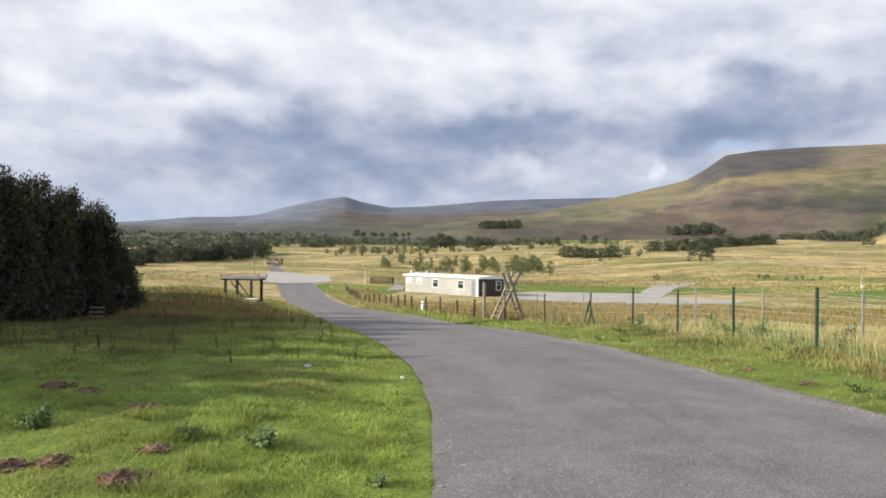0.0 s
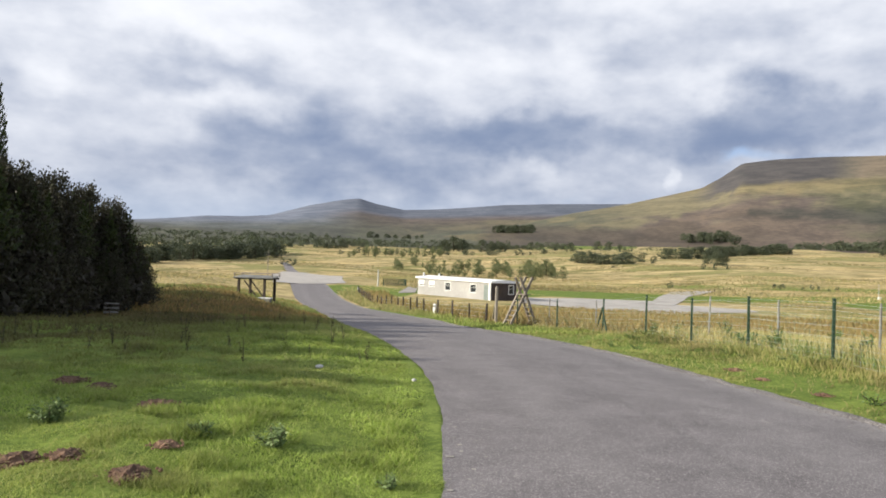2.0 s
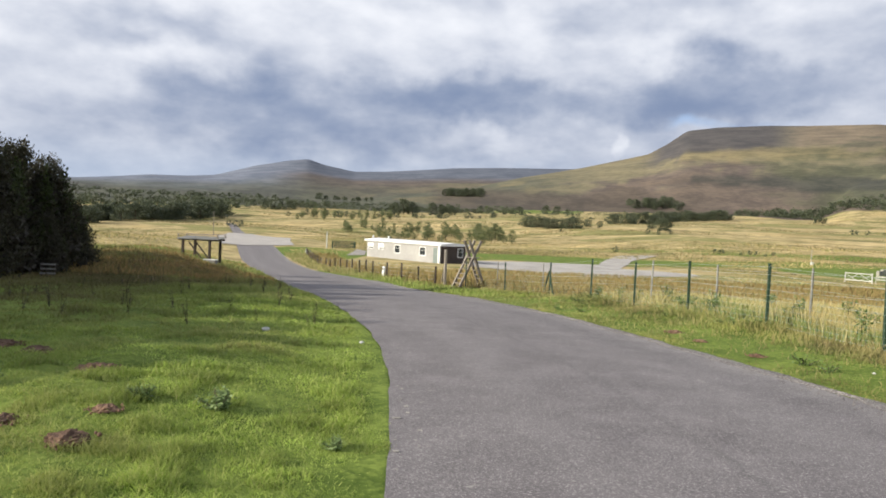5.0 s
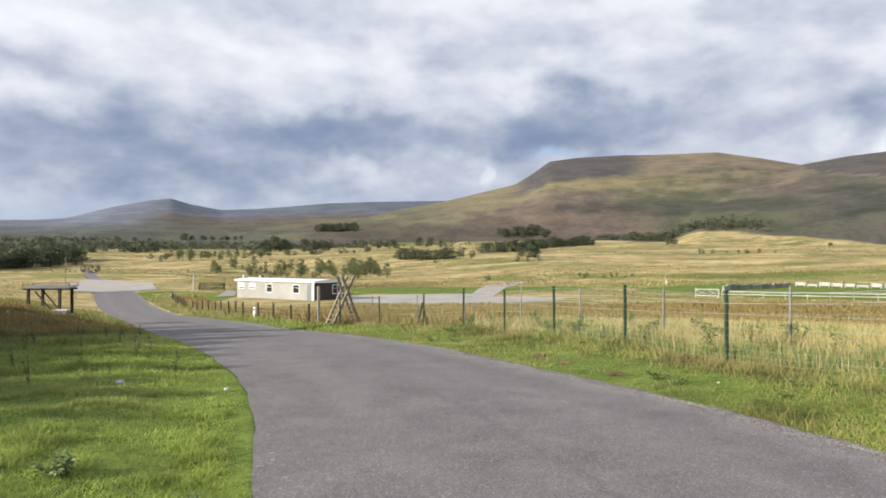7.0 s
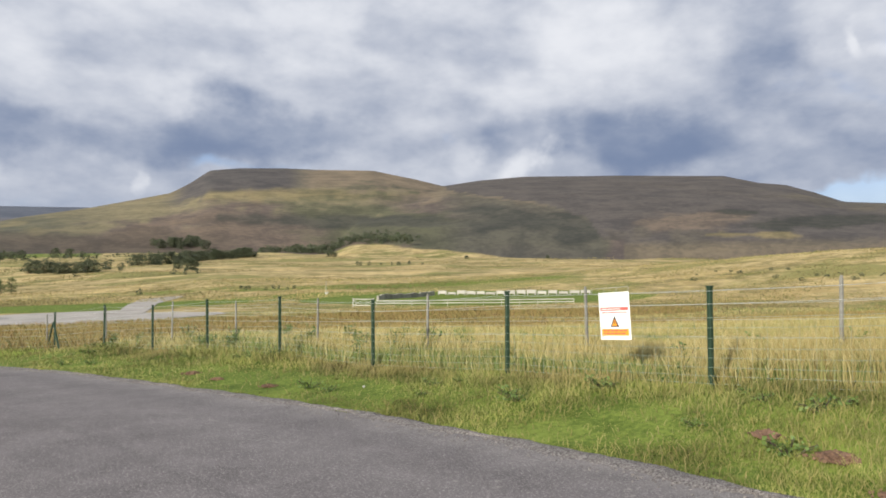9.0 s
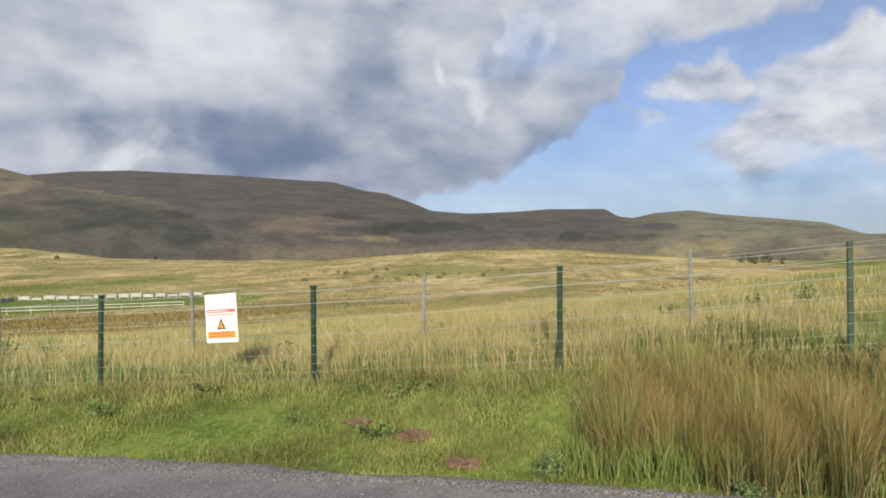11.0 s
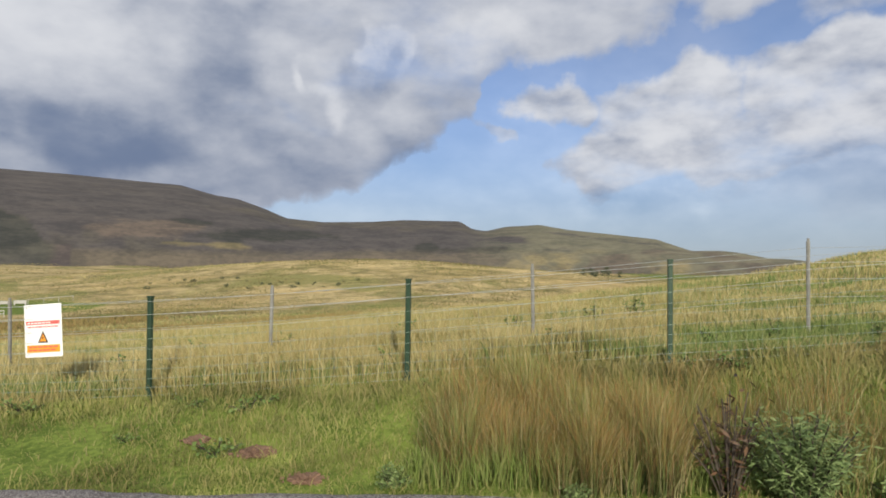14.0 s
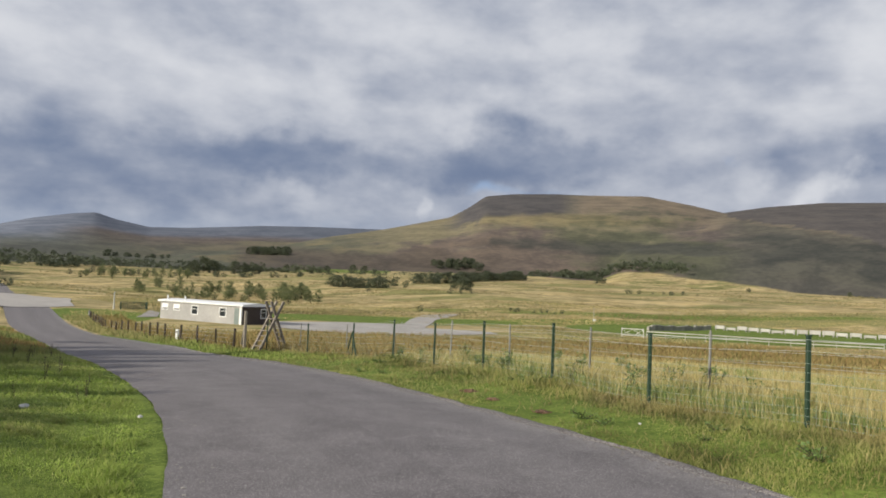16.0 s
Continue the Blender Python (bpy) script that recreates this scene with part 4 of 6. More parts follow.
def warning_sign():
    """White notice tied to the fence, with a red line of text, a triangle and an orange band."""
    y = 5.62
    x = float(fence_x(y)) - 0.075
    z = float(height(x, y)) + 0.542
    sign = thing("warning_sign", pose(x, y, z, 0, 0, -90 - 7) @ pose(0, 0, 0, 0, -4.0, 0), "white warning notice with red and orange print on the fence", "sign")
    w, h = 0.53, 0.61
    b = box(bmesh.new(), w, 0.006, h, None, 0.002)
    part("panel", b, M_SIGN, sign)

    def print_bar(px, pz, pw, ph, mat, name, proud=0.0045):
        b = box(bmesh.new(), pw, 0.002, ph, pose(px, -proud, pz), 0)
        return part(name, b, mat, sign)

    print_bar(0, h - 0.235, w * 0.90, 0.042, M_RED, "red_band")
    rng = random.Random(3)
    for zz, n, mat in ((h - 0.222, 7, M_SIGN), (h - 0.268, 8, M_RED)):
        px = -w * 0.40
        for k in range(n):
            pw = rng.uniform(0.025, 0.055)
            if px + pw > w * 0.42:
                break
            print_bar(px + pw / 2, zz, pw, 0.014, mat, "text_bar", 0.0065)
            px += pw + 0.012
    tri = bmesh.new()
    vs = [tri.verts.new((-0.075, -0.0045, 0.165)), tri.verts.new((0.075, -0.0045, 0.165)), tri.verts.new((0, -0.0045, 0.305))]
    face = tri.faces.new(vs)
    out = bmesh.ops.extrude_face_region(tri, geom=[face])["geom"]
    bmesh.ops.translate(tri, vec=(0, -0.0015, 0), verts=[g for g in out if isinstance(g, bmesh.types.BMVert)])
    part("triangle", tri, M_BLACK, sign, "black warning triangle")
    tri = bmesh.new()
    tri.faces.new([tri.verts.new((-0.046, -0.0075, 0.180)), tri.verts.new((0.046, -0.0075, 0.180)), tri.verts.new((0, -0.0075, 0.270))])
    part("triangle_fill", tri, M_ORANGE, sign, "orange triangle filling")
    print_bar(0, 0.205, 0.012, 0.035, M_BLACK, "triangle_mark", 0.0095)
    print_bar(0, 0.055, w * 0.88, 0.085, M_ORANGE, "orange_band")
    for zz in (0.108, 0.072):
        px = -w * 0.38
        for k in range(6):
            pw = rng.uniform(0.035, 0.07)
            if px + pw > w * 0.40:
                break
            print_bar(px + pw / 2, zz, pw, 0.018, M_RED, "text_bar", 0.0065)
            px += pw + 0.014
    for cx in (-w * 0.42, w * 0.42):
        for cz in (0.03, h - 0.04):
            b = box(bmesh.new(), 0.012, 0.05, 0.006, pose(cx, 0.02, cz))
            part("tie", b, M_BLACK, sign)


green_fence()
grey_fence()
wooden_fence()
ladder_stile(3.15, 33.0)
straining_post(2.0, 34.2)
marker_post(-1.25, 43.5, 0.70)
marker_post(-13.7, 98.7, 0.75)
warning_sign()


# ---------------------------------------------------------------- the hut
def hut():
    """Long flat-roofed portable building: light long wall, dark gable end."""
    L, Wd, H = 15.7, 4.2, 2.30
    rx, ry = 4.3, 88.0
    turn = math.degrees(math.atan2(0.78, -0.62))  # along the long wall, away from the near corner
    z0 = float(height(rx, ry)) - 0.15
    home = thing("portable_building", pose(rx, ry, z0, 0, 0, turn), "long low grey-beige portable building with a white flat roof", "building")
    # local x runs along the long wall, local -y goes into the building's depth
    t = 0.10

    def wall(name, ax, ay, bx, by, mat, openings=(), label=""):
        """A wall between two corners, with through openings of (from, to, sill, head)."""
        a, b = Vector((ax, ay, 0)), Vector((bx, by, 0))
        length = (b - a).length
        m = Matrix.Translation(a) @ pose(0, 0, 0, 0, 0, math.degrees(math.atan2(by - ay, bx - ax)))
        bm = bmesh.new()
        cuts = sorted(openings)
        x = 0.0
        for x0, x1, s, h in cuts:
            if x0 > x:
                box(bm, x0 - x, t, H, m @ pose((x + x0) / 2, 0, 0))
            if s > 0:
                box(bm, x1 - x0, t, s, m @ pose((x0 + x1) / 2, 0, 0))
            box(bm, x1 - x0, t, H - h, m @ pose((x0 + x1) / 2, 0, h))
            x = x1
        box(bm, length - x, t, H, m @ pose((x + length) / 2, 0, 0))
        w = part(name, bm, mat, home, label)
        return w, m

    windows = [(2.9, 4.0, 1.0, 1.95), (8.2, 9.3, 1.0, 1.95), (11.8, 12.9, 1.35, 1.95), (14.2, 15.3, 1.35, 1.95)]
    door = (0.55, 1.35, 0.05, 2.08)
    front, mf = wall("wall", 0.0, 0.0, L, 0.0, M_HUTWALL, windows + [door], "grey-beige cladding in strong sun")
    wall("wall", L, -0.0525, L, -Wd + 0.0525, M_HUTWALL)
    wall("wall", L, -Wd, 0, -Wd, M_HUTWALL)
    end_windows = [(0.5, 1.25, 0.95, 1.95), (2.5, 3.35, 0.05, 2.05)]
    end, me_ = wall("wall", 0, -Wd + 0.0525, 0, -0.0525, M_HUTDARK, end_windows, "brown boarded gable end with its shade painted in")

    def window(m, x0, x1, s, h):
        g = bmesh.new()
        for a, b, c, d in ((x0 - 0.10, x1 + 0.10, s - 0.10, s), (x0 - 0.10, x1 + 0.10, h, h + 0.10), (x0 - 0.10, x0, s, h), (x1, x1 + 0.10, s, h)):
            box(g, b - a, 0.16, d - c, m @ pose((a + b) / 2, 0, c), 0.008)
        w = part("window", g, M_WHITE, home, "white window frame")
        g = box(bmesh.new(), x1 - x0, 0.02, h - s, m @ pose((x0 + x1) / 2, 0, s))
        part("pane", g, M_GLASS, w)
        g = box(bmesh.new(), x1 - x0, 0.05, 0.05, m @ pose((x0 + x1) / 2, 0, (s + h) / 2 + 0.12), 0.006)
        part("transom", g, M_WHITE, w)

    for o in windows:
        window(mf, *o)
    window(me_, *end_windows[0])
    for x0, x1, s, h in windows[2:]:
        part("shutter", box(bmesh.new(), x1 - x0 + 0.12, 0.035, 0.46, mf @ pose((x0 + x1) / 2, 0.13, s + 0.14, 8), 0.008), M_WHITE, home, "closed white window flap")
    g = box(bmesh.new(), 0.80, 0.06, 2.03, mf @ pose(0.95, 0.02, 0.05), 0.01)
    d = part("door", g, M_DOOR, home, "grey-green panelled door")
    part("door_handle", box(bmesh.new(), 0.12, 0.05, 0.03, mf @ pose(1.22, 0.07, 1.05), 0.006), M_GREYPOST, d)
    g = box(bmesh.new(), 0.85, 0.06, 2.0, me_ @ pose(2.925, 0.0, 0.05), 0.01)
    d = part("door", g, M_HUTDARK, home, "brown door with the gable's shade painted in")
    part("door_handle", box(bmesh.new(), 0.12, 0.05, 0.03, me_ @ pose(3.22, 0.05, 1.05), 0.006), M_GREYPOST, d)
    part("corner_post", box(bmesh.new(), 0.34, 0.14, H, pose(0.18, 0.075, 0), 0.01), M_WHITE, home, "white corner board")
    g = bmesh.new()
    verts = []
    for px, py, pz in ((-0.3, 0.3, 0), (L + 0.3, 0.3, 0), (L + 0.3, -Wd - 0.3, 0), (-0.3, -Wd - 0.3, 0)):
        verts.append(g.verts.new((px, py, H + pz)))
    up = [g.verts.new((v.co.x, v.co.y, H + 0.22)) for v in verts]
    r0, r1 = g.verts.new((-0.3, -Wd / 2, H + 0.42)), g.verts.new((L + 0.3, -Wd / 2, H + 0.42))
    g.faces.new(verts)
    for a in range(4):
        b = (a + 1) % 4
        ring = [verts[a], up[a], up[b], verts[b]]
        if a == 1:
            ring = [verts[1], up[1], r1, up[2], verts[2]]
        if a == 3:
            ring = [verts[3], up[3], r0, up[0], verts[0]]
        g.faces.new(ring)
    g.faces.new([up[0], r0, r1, up[1]])
    g.faces.new([up[3], up[2], r1, r0])
    bmesh.ops.recalc_face_normals(g, faces=g.faces[:])
    roof = part("roof", g, M_ROOF, home, "white felted low-pitched roof")
    for px in (11.6, 15.2):
        b = box(bmesh.new(), 0.16, 0.16, 0.55, pose(px, -0.6, H + 0.25), 0.02)
        part("vent", b, M_WHITE, roof, "short white roof vent")
    for k in range(5):
        b = box(bmesh.new(), L / 5 - 0.03, 0.05, 0.16, pose(L / 10 + L / 5 * k, 0.32, H + 0.03), 0.006)
        part("fascia_board", b, M_WHITE, roof)
    part("floor_panel", box(bmesh.new(), L - 0.2, Wd - 0.2, 0.06, pose(L / 2, -Wd / 2, 0.0)), M_HUTDARK, home)


hut()


# ---------------------------------------------------------------- platform by the lane, poles, pens, arena
def loading_stand(x, y):
    """Timber stand on stout legs: plank deck, rails, a brace."""
    s = thing("timber_stand", on_ground(x, y, -6), "weathered timber platform on stout dark legs beside the lane", "platform")
    for lx, ly in ((-0.86, -0.45), (-0.56, 0.45), (0.62, -0.45), (0.86, 0.45)):
        b = bmesh.new()
        bar(b, (lx, ly, -0.1), (lx, ly, 1.12), 0.13, 0.13, 0.015)
        part("leg", b, M_DARKWOOD, s)
    for ly in (-0.45, 0.45):
        b = bmesh.new()
        bar(b, (-1.12, ly, 1.17), (1.12, ly, 1.17), 0.08, 0.09, 0.01)
        part("beam", b, M_DARKWOOD, s)
        b = bmesh.new()
        bar(b, (-0.55, ly, 1.05), (0.22, ly, 0.12), 0.06, 0.07, 0.01)
        part("brace", b, M_DARKWOOD, s)
    # Planks are pale grey: the sky's reflection on the deck is in their colour.
    for k in range(11):
        b = box(bmesh.new(), 0.19, 1.30, 0.045, pose(-1.05 + 0.21 * k, 0, 1.235 + 0.006 * (k % 3), 5, (k * 7 % 3 - 1) * 0.8, 0), 0.008)
        part("plank", b, M_GREYPOST, s, "deck plank, pale grey for the sky's sheen on it")
    for lx in (-1.08, 1.08):
        for ly in (-0.55, 0.55):
            part("rail_post", box(bmesh.new(), 0.06, 0.06, 0.20, pose(lx, ly, 1.27), 0.006), M_OLDWOOD, s)
    for ly in (-0.58, 0.58):
        b = bmesh.new()
        bar(b, (-1.14, ly, 1.44), (1.14, ly, 1.47), 0.04, 0.035, 0.006)
        part("rail", b, M_OLDWOOD, s)


def trough(x, y):
    t = thing("trough", on_ground(x, y, -6), "low pale galvanised trough beside the timber stand", "trough")
    b = box(bmesh.new(), 0.62, 0.34, 0.30, None, 0.02, 1.1)
    part("basin", b, M_GREYPOST, t)
    b = bmesh.new()
    for sx, sy, w, d in ((0, 0.18, 0.70, 0.03), (0, -0.18, 0.70, 0.03), (0.335, 0, 0.03, 0.33), (-0.335, 0, 0.03, 0.33)):
        box(b, w, d, 0.04, pose(sx, sy, 0.30), 0.004)
    part("rim", b, M_WHITE, t)


def slatted_stand(x, y):
    """Small slatted step at the edge of the trees."""
    s = thing("slatted_step", on_ground(x, y, 10), "small grey slatted timber step under the trees", "step")
    for k in range(3):
        part("slat", box(bmesh.new(), 0.48, 0.05, 0.055, pose(0, -0.05 + 0.03 * k, 0.12 + 0.15 * k), 0.006), M_GREYPOST, s)
    for lx in (-0.2, 0.2):
        b = bmesh.new()
        bar(b, (lx, -0.02, -0.05), (lx, 0.07, 0.5), 0.05, 0.05, 0.006)
        part("leg", b, M_DARKWOOD, s)


def pole(x, y, h, r, mat, label, arms=()):
    p = thing("pole", on_ground(x, y), label, "pole")
    v, f = tube([(0, 0, 0), (0, 0, h * 0.5), (0, 0, h)], [r, r * 0.9, r * 0.75], 8)
    part("shaft", mesh_data("shaft", [tuple(q) for q in v], f), mat, p)
    part("cap", box(bmesh.new(), r * 2.2, r * 2.2, r, pose(0, 0, h), 0.01), mat, p)
    for az_, size in arms:
        part("box", box(bmesh.new(), size, size, size, pose(0.0, -size * 0.6, az_), 0.02), M_DIRTYWHITE, p, "small white box")


def hurdle_pen(x, y):
    pen = thing("sheep_pen", on_ground(x, y, 8), "small pen of grey-green steel hurdles", "pen")
    for k, (px, py, turn) in enumerate(((-0.9, 0, 4), (1.0, 0.15, -8), (-1.9, 1.0, 84), (2.0, 1.2, 95), (-0.8, 2.1, 0), (1.1, 2.2, 6))):
        b = bmesh.new()
        m = pose(px, py, 0, 0, 0, turn)
        for e in (-0.95, 0.95):
            box(b, 0.07, 0.07, 1.25, m @ pose(e, 0, 0), 0.01)
        for h in (0.2, 0.45, 0.7, 0.95, 1.18):
            box(b, 1.9, 0.04, 0.055, m @ pose(0, 0, h))
        for e in (-0.6, -0.3, 0.0, 0.3, 0.6):
            box(b, 0.05, 0.045, 1.2, m @ pose(e, 0, 0.03))
        part("hurdle", b, M_GREENPOST, pen)


def arena():
    """White-railed riding ground out on the flat."""
    a, b = Vector((57.6, 84.2)), Vector((78.4, 65.5))
    c, d = Vector((92.8, 113.4)), Vector((106.4, 84.7))

    def run(name, p, q, n, h, rails, mat, label, category, board):
        fence = thing(name, pose(0, 0, 0), label, category)
        pts = [p.lerp(q, k / n) for k in range(n + 1)]
        turn = math.degrees(math.atan2(q.y - p.y, q.x - p.x))
        for s in pts:
            part("post", box(bmesh.new(), 0.07, 0.07, h + 0.10, pose(s.x, s.y, float(height(s.x, s.y)) - 0.1, 0, 0, turn), 0.015), mat, fence)
        for s, e in zip(pts, pts[1:]):
            for hh in rails:
                g = bmesh.new()
                bar(g, (s.x, s.y, float(height(s.x, s.y)) + hh), (e.x, e.y, float(height(e.x, e.y)) + hh), 0.07, board, 0.01)
                part("rail", g, mat, fence)

    run("arena_rail", a, b, 11, 0.95, (0.90, 0.52), M_FADED, "white painted timber rail round a riding ground", "fence", 0.12)
    run("far_rail", d, Vector((113.6, 81.8)), 3, 0.95, (0.90,), M_FADED, "thin pale timber rail beyond the jump panels", "fence", 0.10)
    rng = random.Random(12)
    # a long row of pale jump panels along the far side
    n = 15
    for k in range(n):
        p, q = c.lerp(d, k / n), c.lerp(d, (k + 0.9) / n)
        mid_ = (p + q) / 2
        w = (q - p).length
        panel = thing("jump_panel", on_ground(mid_.x, mid_.y, math.degrees(math.atan2(q.y - p.y, q.x - p.x)) + rng.uniform(-6, 6)),
                      "faded white timber jump panel standing on grass", "panel", "row of jump panels")
        hh = rng.uniform(0.65, 1.1)
        part("board", box(bmesh.new(), w * rng.uniform(0.95, 1.08), 0.10, hh * 0.66, pose(0, 0, hh * 0.30), 0.02), M_FADED, panel)
        for e in (-0.42, 0.42):
            part("foot", box(bmesh.new(), 0.14, 0.4, hh * 0.9, pose(e * w, 0.02, 0), 0.02, 0.8), M_FADED, panel)
    # a stone wall closes the short side
    wall = thing("dry_stone_wall", pose(0, 0, 0), "low grey dry stone wall beside the riding ground", "wall")
    e, f = Vector((73.3, 106.9)), Vector((91.8, 113.6))
    for k in range(22):
        s = e.lerp(f, (k + 0.5) / 22)
        g = box(bmesh.new(), (f - e).length / 22 * 1.02, 0.55, rng.uniform(0.85, 1.15), pose(s.x, s.y, float(height(s.x, s.y)) - 0.1, 0, 0, math.degrees(math.atan2(f.y - e.y, f.x - e.x))), 0.06, 0.85)
        part("stone_length", g, M_WALLSTONE, wall)
    gate = thing("white_gate", on_ground(56.2, 85.4, math.degrees(math.atan2(-2.3, 2.0))), "white painted cross-braced field gate, closed", "gate")
    for hh in (0.25, 1.12):
        part("bar", box(bmesh.new(), 3.0, 0.06, 0.10, pose(0, 0, hh), 0.01), M_DIRTYWHITE, gate)
    for e_ in (-1.5, 1.5):
        part("upright", box(bmesh.new(), 0.12, 0.10, 1.3, pose(e_, 0, 0), 0.01), M_DIRTYWHITE, gate)
    for s in (-1, 1):
        g = bmesh.new()
        bar(g, (1.45 * s, 0.05, 0.25), (0.1 * s, 0.05, 1.1), 0.09, 0.05, 0.008)
        part("brace", g, M_DIRTYWHITE, gate)
        g = bmesh.new()
        bar(g, (0.1 * s, -0.05, 0.25), (1.45 * s, -0.05, 1.1), 0.09, 0.05, 0.008)
        part("brace", g, M_DIRTYWHITE, gate)


loading_stand(-11.1, 39.5)
trough(-10.25, 38.2)
slatted_stand(-11.9, 24.5)
pole(-33.5, 125.0, 5.2, 0.07, M_OLDWOOD, "slim pale telegraph pole at the junction")
pole(-13.7, 123.0, 2.7, 0.13, M_DIRTYWHITE, "white timber pole beside the sheep pen")
pole(77.4, 132.2, 2.9, 0.055, M_FADED, "slim pale mast in the field", ((0.1, 0.5),))
hurdle_pen(-11.0, 125.0)
arena()


# ---------------------------------------------------------------- vegetation
def tri_mesh(name, verts, tris, tint, mat):
    me = bpy.data.meshes.new(name)
    me.vertices.add(len(verts))
    me.vertices.foreach_set("co", np.asarray(verts, np.float32).ravel())
    me.loops.add(tris.size)
    me.loops.foreach_set("vertex_index", tris.astype(np.int32).ravel())
    me.polygons.add(len(tris))
    me.polygons.foreach_set("loop_start", np.arange(0, tris.size, 3, dtype=np.int32))
    me.update(calc_edges=True)
    colour_layer(me, "tint", tint)
    me.materials.append(mat)
    return me


def blade_mesh(name, at, tall, wide, lean, low, high, rng, mat=None, bent=True, fall=None, share=0.55):
    """Grass blades: each a tapering ribbon that leans over. low and high are colours at root and tip."""
    n = len(at)
    turn = rng.uniform(0, 2 * np.pi, n)
    fall = rng.uniform(0, 2 * np.pi, n) if fall is None else fall
    side = np.c_[np.cos(turn), np.sin(turn), np.zeros(n)] * (wide / 2)[:, None]
    tip = np.c_[np.cos(fall), np.sin(fall), np.zeros(n)] * (lean * tall)[:, None]
    rise = np.c_[np.zeros((n, 2)), tall]
    if not bent:
        v = np.stack([at - side, at + side, at + tip + rise], 1)
        c = np.stack([low, low, high], 1)
        t = np.arange(3 * n).reshape(n, 3)
    else:
        middle = at + tip * 0.3 + rise * 0.55
        v = np.stack([at - side, at + side, middle - side * 0.8, middle + side * 0.8, at + tip + rise], 1)
        half = low * (1 - share) + high * share
        c = np.stack([low, low, half, half, high], 1)
        o = (5 * np.arange(n))[:, None]
        t = np.concatenate([o + (0, 1, 2), o + (1, 3, 2), o + (2, 3, 4)])
    return tri_mesh(name, v.reshape(-1, 3), t, c.reshape(-1, 3), mat or M_GRASS)


def scatter(rng, n, az0, az1, r0, r1, inside, power=1.0):
    """Places strewn evenly over bearing and (log) distance, kept where inside(x, y) holds."""
    a = np.radians(rng.uniform(az0, az1, n))
    r = np.exp(rng.uniform(0, 1, n) ** power * np.log(r1 / r0)) * r0
    x, y = r * np.sin(a), r * np.cos(a)
    keep = inside(x, y)
    return x[keep], y[keep], r[keep]


def mixed(rng, n, *colours):
    """A random colour between the given ones for each of n blades."""
    w = rng.dirichlet(np.ones(len(colours)) * 0.7, n)
    return w @ np.array(colours)


def picked(rng, n, *colours):
    """One of the given colours for each of n blades, slightly varied."""
    return np.array(colours)[rng.integers(0, len(colours), n)] * rng.uniform(0.8, 1.2, (n, 1))


def stuff(name, me, label, category):
    return tagged(new(name, me), label, category, kind="stuff")


MOLEHILLS = ((-2.83, 7.07, 0.19), (-2.04, 4.69, 0.145), (-2.09, 5.43, 0.10), (-2.92, 4.92, 0.16), (-3.85, 7.9, 0.16), (-4.4, 8.25, 0.17), (-2.62, 5.0, 0.12), (6.68, 3.07, 0.13), (6.46, 2.4, 0.16), (5.97, 1.77, 0.14), (5.4, 10.35, 0.11), (5.2, 13.1, 0.13), (5.2, 11.9, 0.10))


def off_moles(x, y):
    out = np.ones(len(x), bool)
    for mx, my, mr in MOLEHILLS:
        out &= np.hypot(x - mx, y - my) > mr * 0.9
    return out


def turf():
    rng = np.random.default_rng(5)
    x, y, r = scatter(rng, 460000, -52, 24, 3.2, 42, lambda x, y: (x < road_left(y) + 0.06 * fbm(y * 3, y * 0, 71, 3) + 0.03) & (x > -19) & (y > 0.8) & off_moles(x, y))
    clump = fbm(x * 1.1, y * 1.1, 81, 3)
    shaded = sstep(8, 20, y)
    tuft = sstep(0.12, 0.5, fbm(x * 2.3, y * 2.3, 82, 3))
    tall = np.clip(0.012 + 0.022 * rng.random(len(x)) ** 2 + 0.03 * clump + 0.06 * tuft + 0.03 * shaded, 0.009, 0.2) * (1 + r / 30)
    wild = rng.random(len(x)) < 0.012 + 0.02 * shaded
    tall = np.where(wild, np.minimum(tall * 2.2 + 0.02, 0.15), tall) * (0.25 + 0.75 * sstep(0.0, 0.5, road_left(y) - x))
    wide = 0.0040 + 0.0010 * r
    at = np.c_[x, y, height(x, y) - 0.008]
    green = mixed(rng, len(x), (0.27, 0.40, 0.055), (0.40, 0.52, 0.095), (0.20, 0.30, 0.045), (0.50, 0.51, 0.18))
    dry = sstep(0.05, 0.4, fbm(x * 0.35, y * 0.35, 83, 3) + 0.35 * patch(x, y, -8, 31, 9, 10) + wild * 0.5)[:, None]
    green = green * (1 + 0.50 * fbm(x * 0.8, y * 0.8, 84, 3) + 0.55 * fbm(x * 3.1, y * 3.1, 79, 3))[:, None] * (1 - 0.22 * tuft)[:, None]
    # Brown rough grass near the trees, which also darkens the turf for their shadow.
    brown = (sstep(4.5, 9.5, -x - 0.1 * y + 3 + 2 * fbm(x * 0.5, y * 0.5, 91, 3)) * sstep(7.5, 13, y))[:, None]
    green = green * (1 - 0.75 * brown) + np.array((0.13, 0.088, 0.048)) * 0.75 * brown
    tip = green * (1 - 0.55 * dry) + np.array((0.42, 0.36, 0.16)) * 0.55 * dry * (1 - brown)
    me = blade_mesh("short_turf", at, tall, wide, rng.uniform(0.2, 1.4, len(x)), green * 0.8, tip, rng, bent=False)
    stuff("short_turf", me, "sheep-cropped bright green turf beside the lane", "grass")


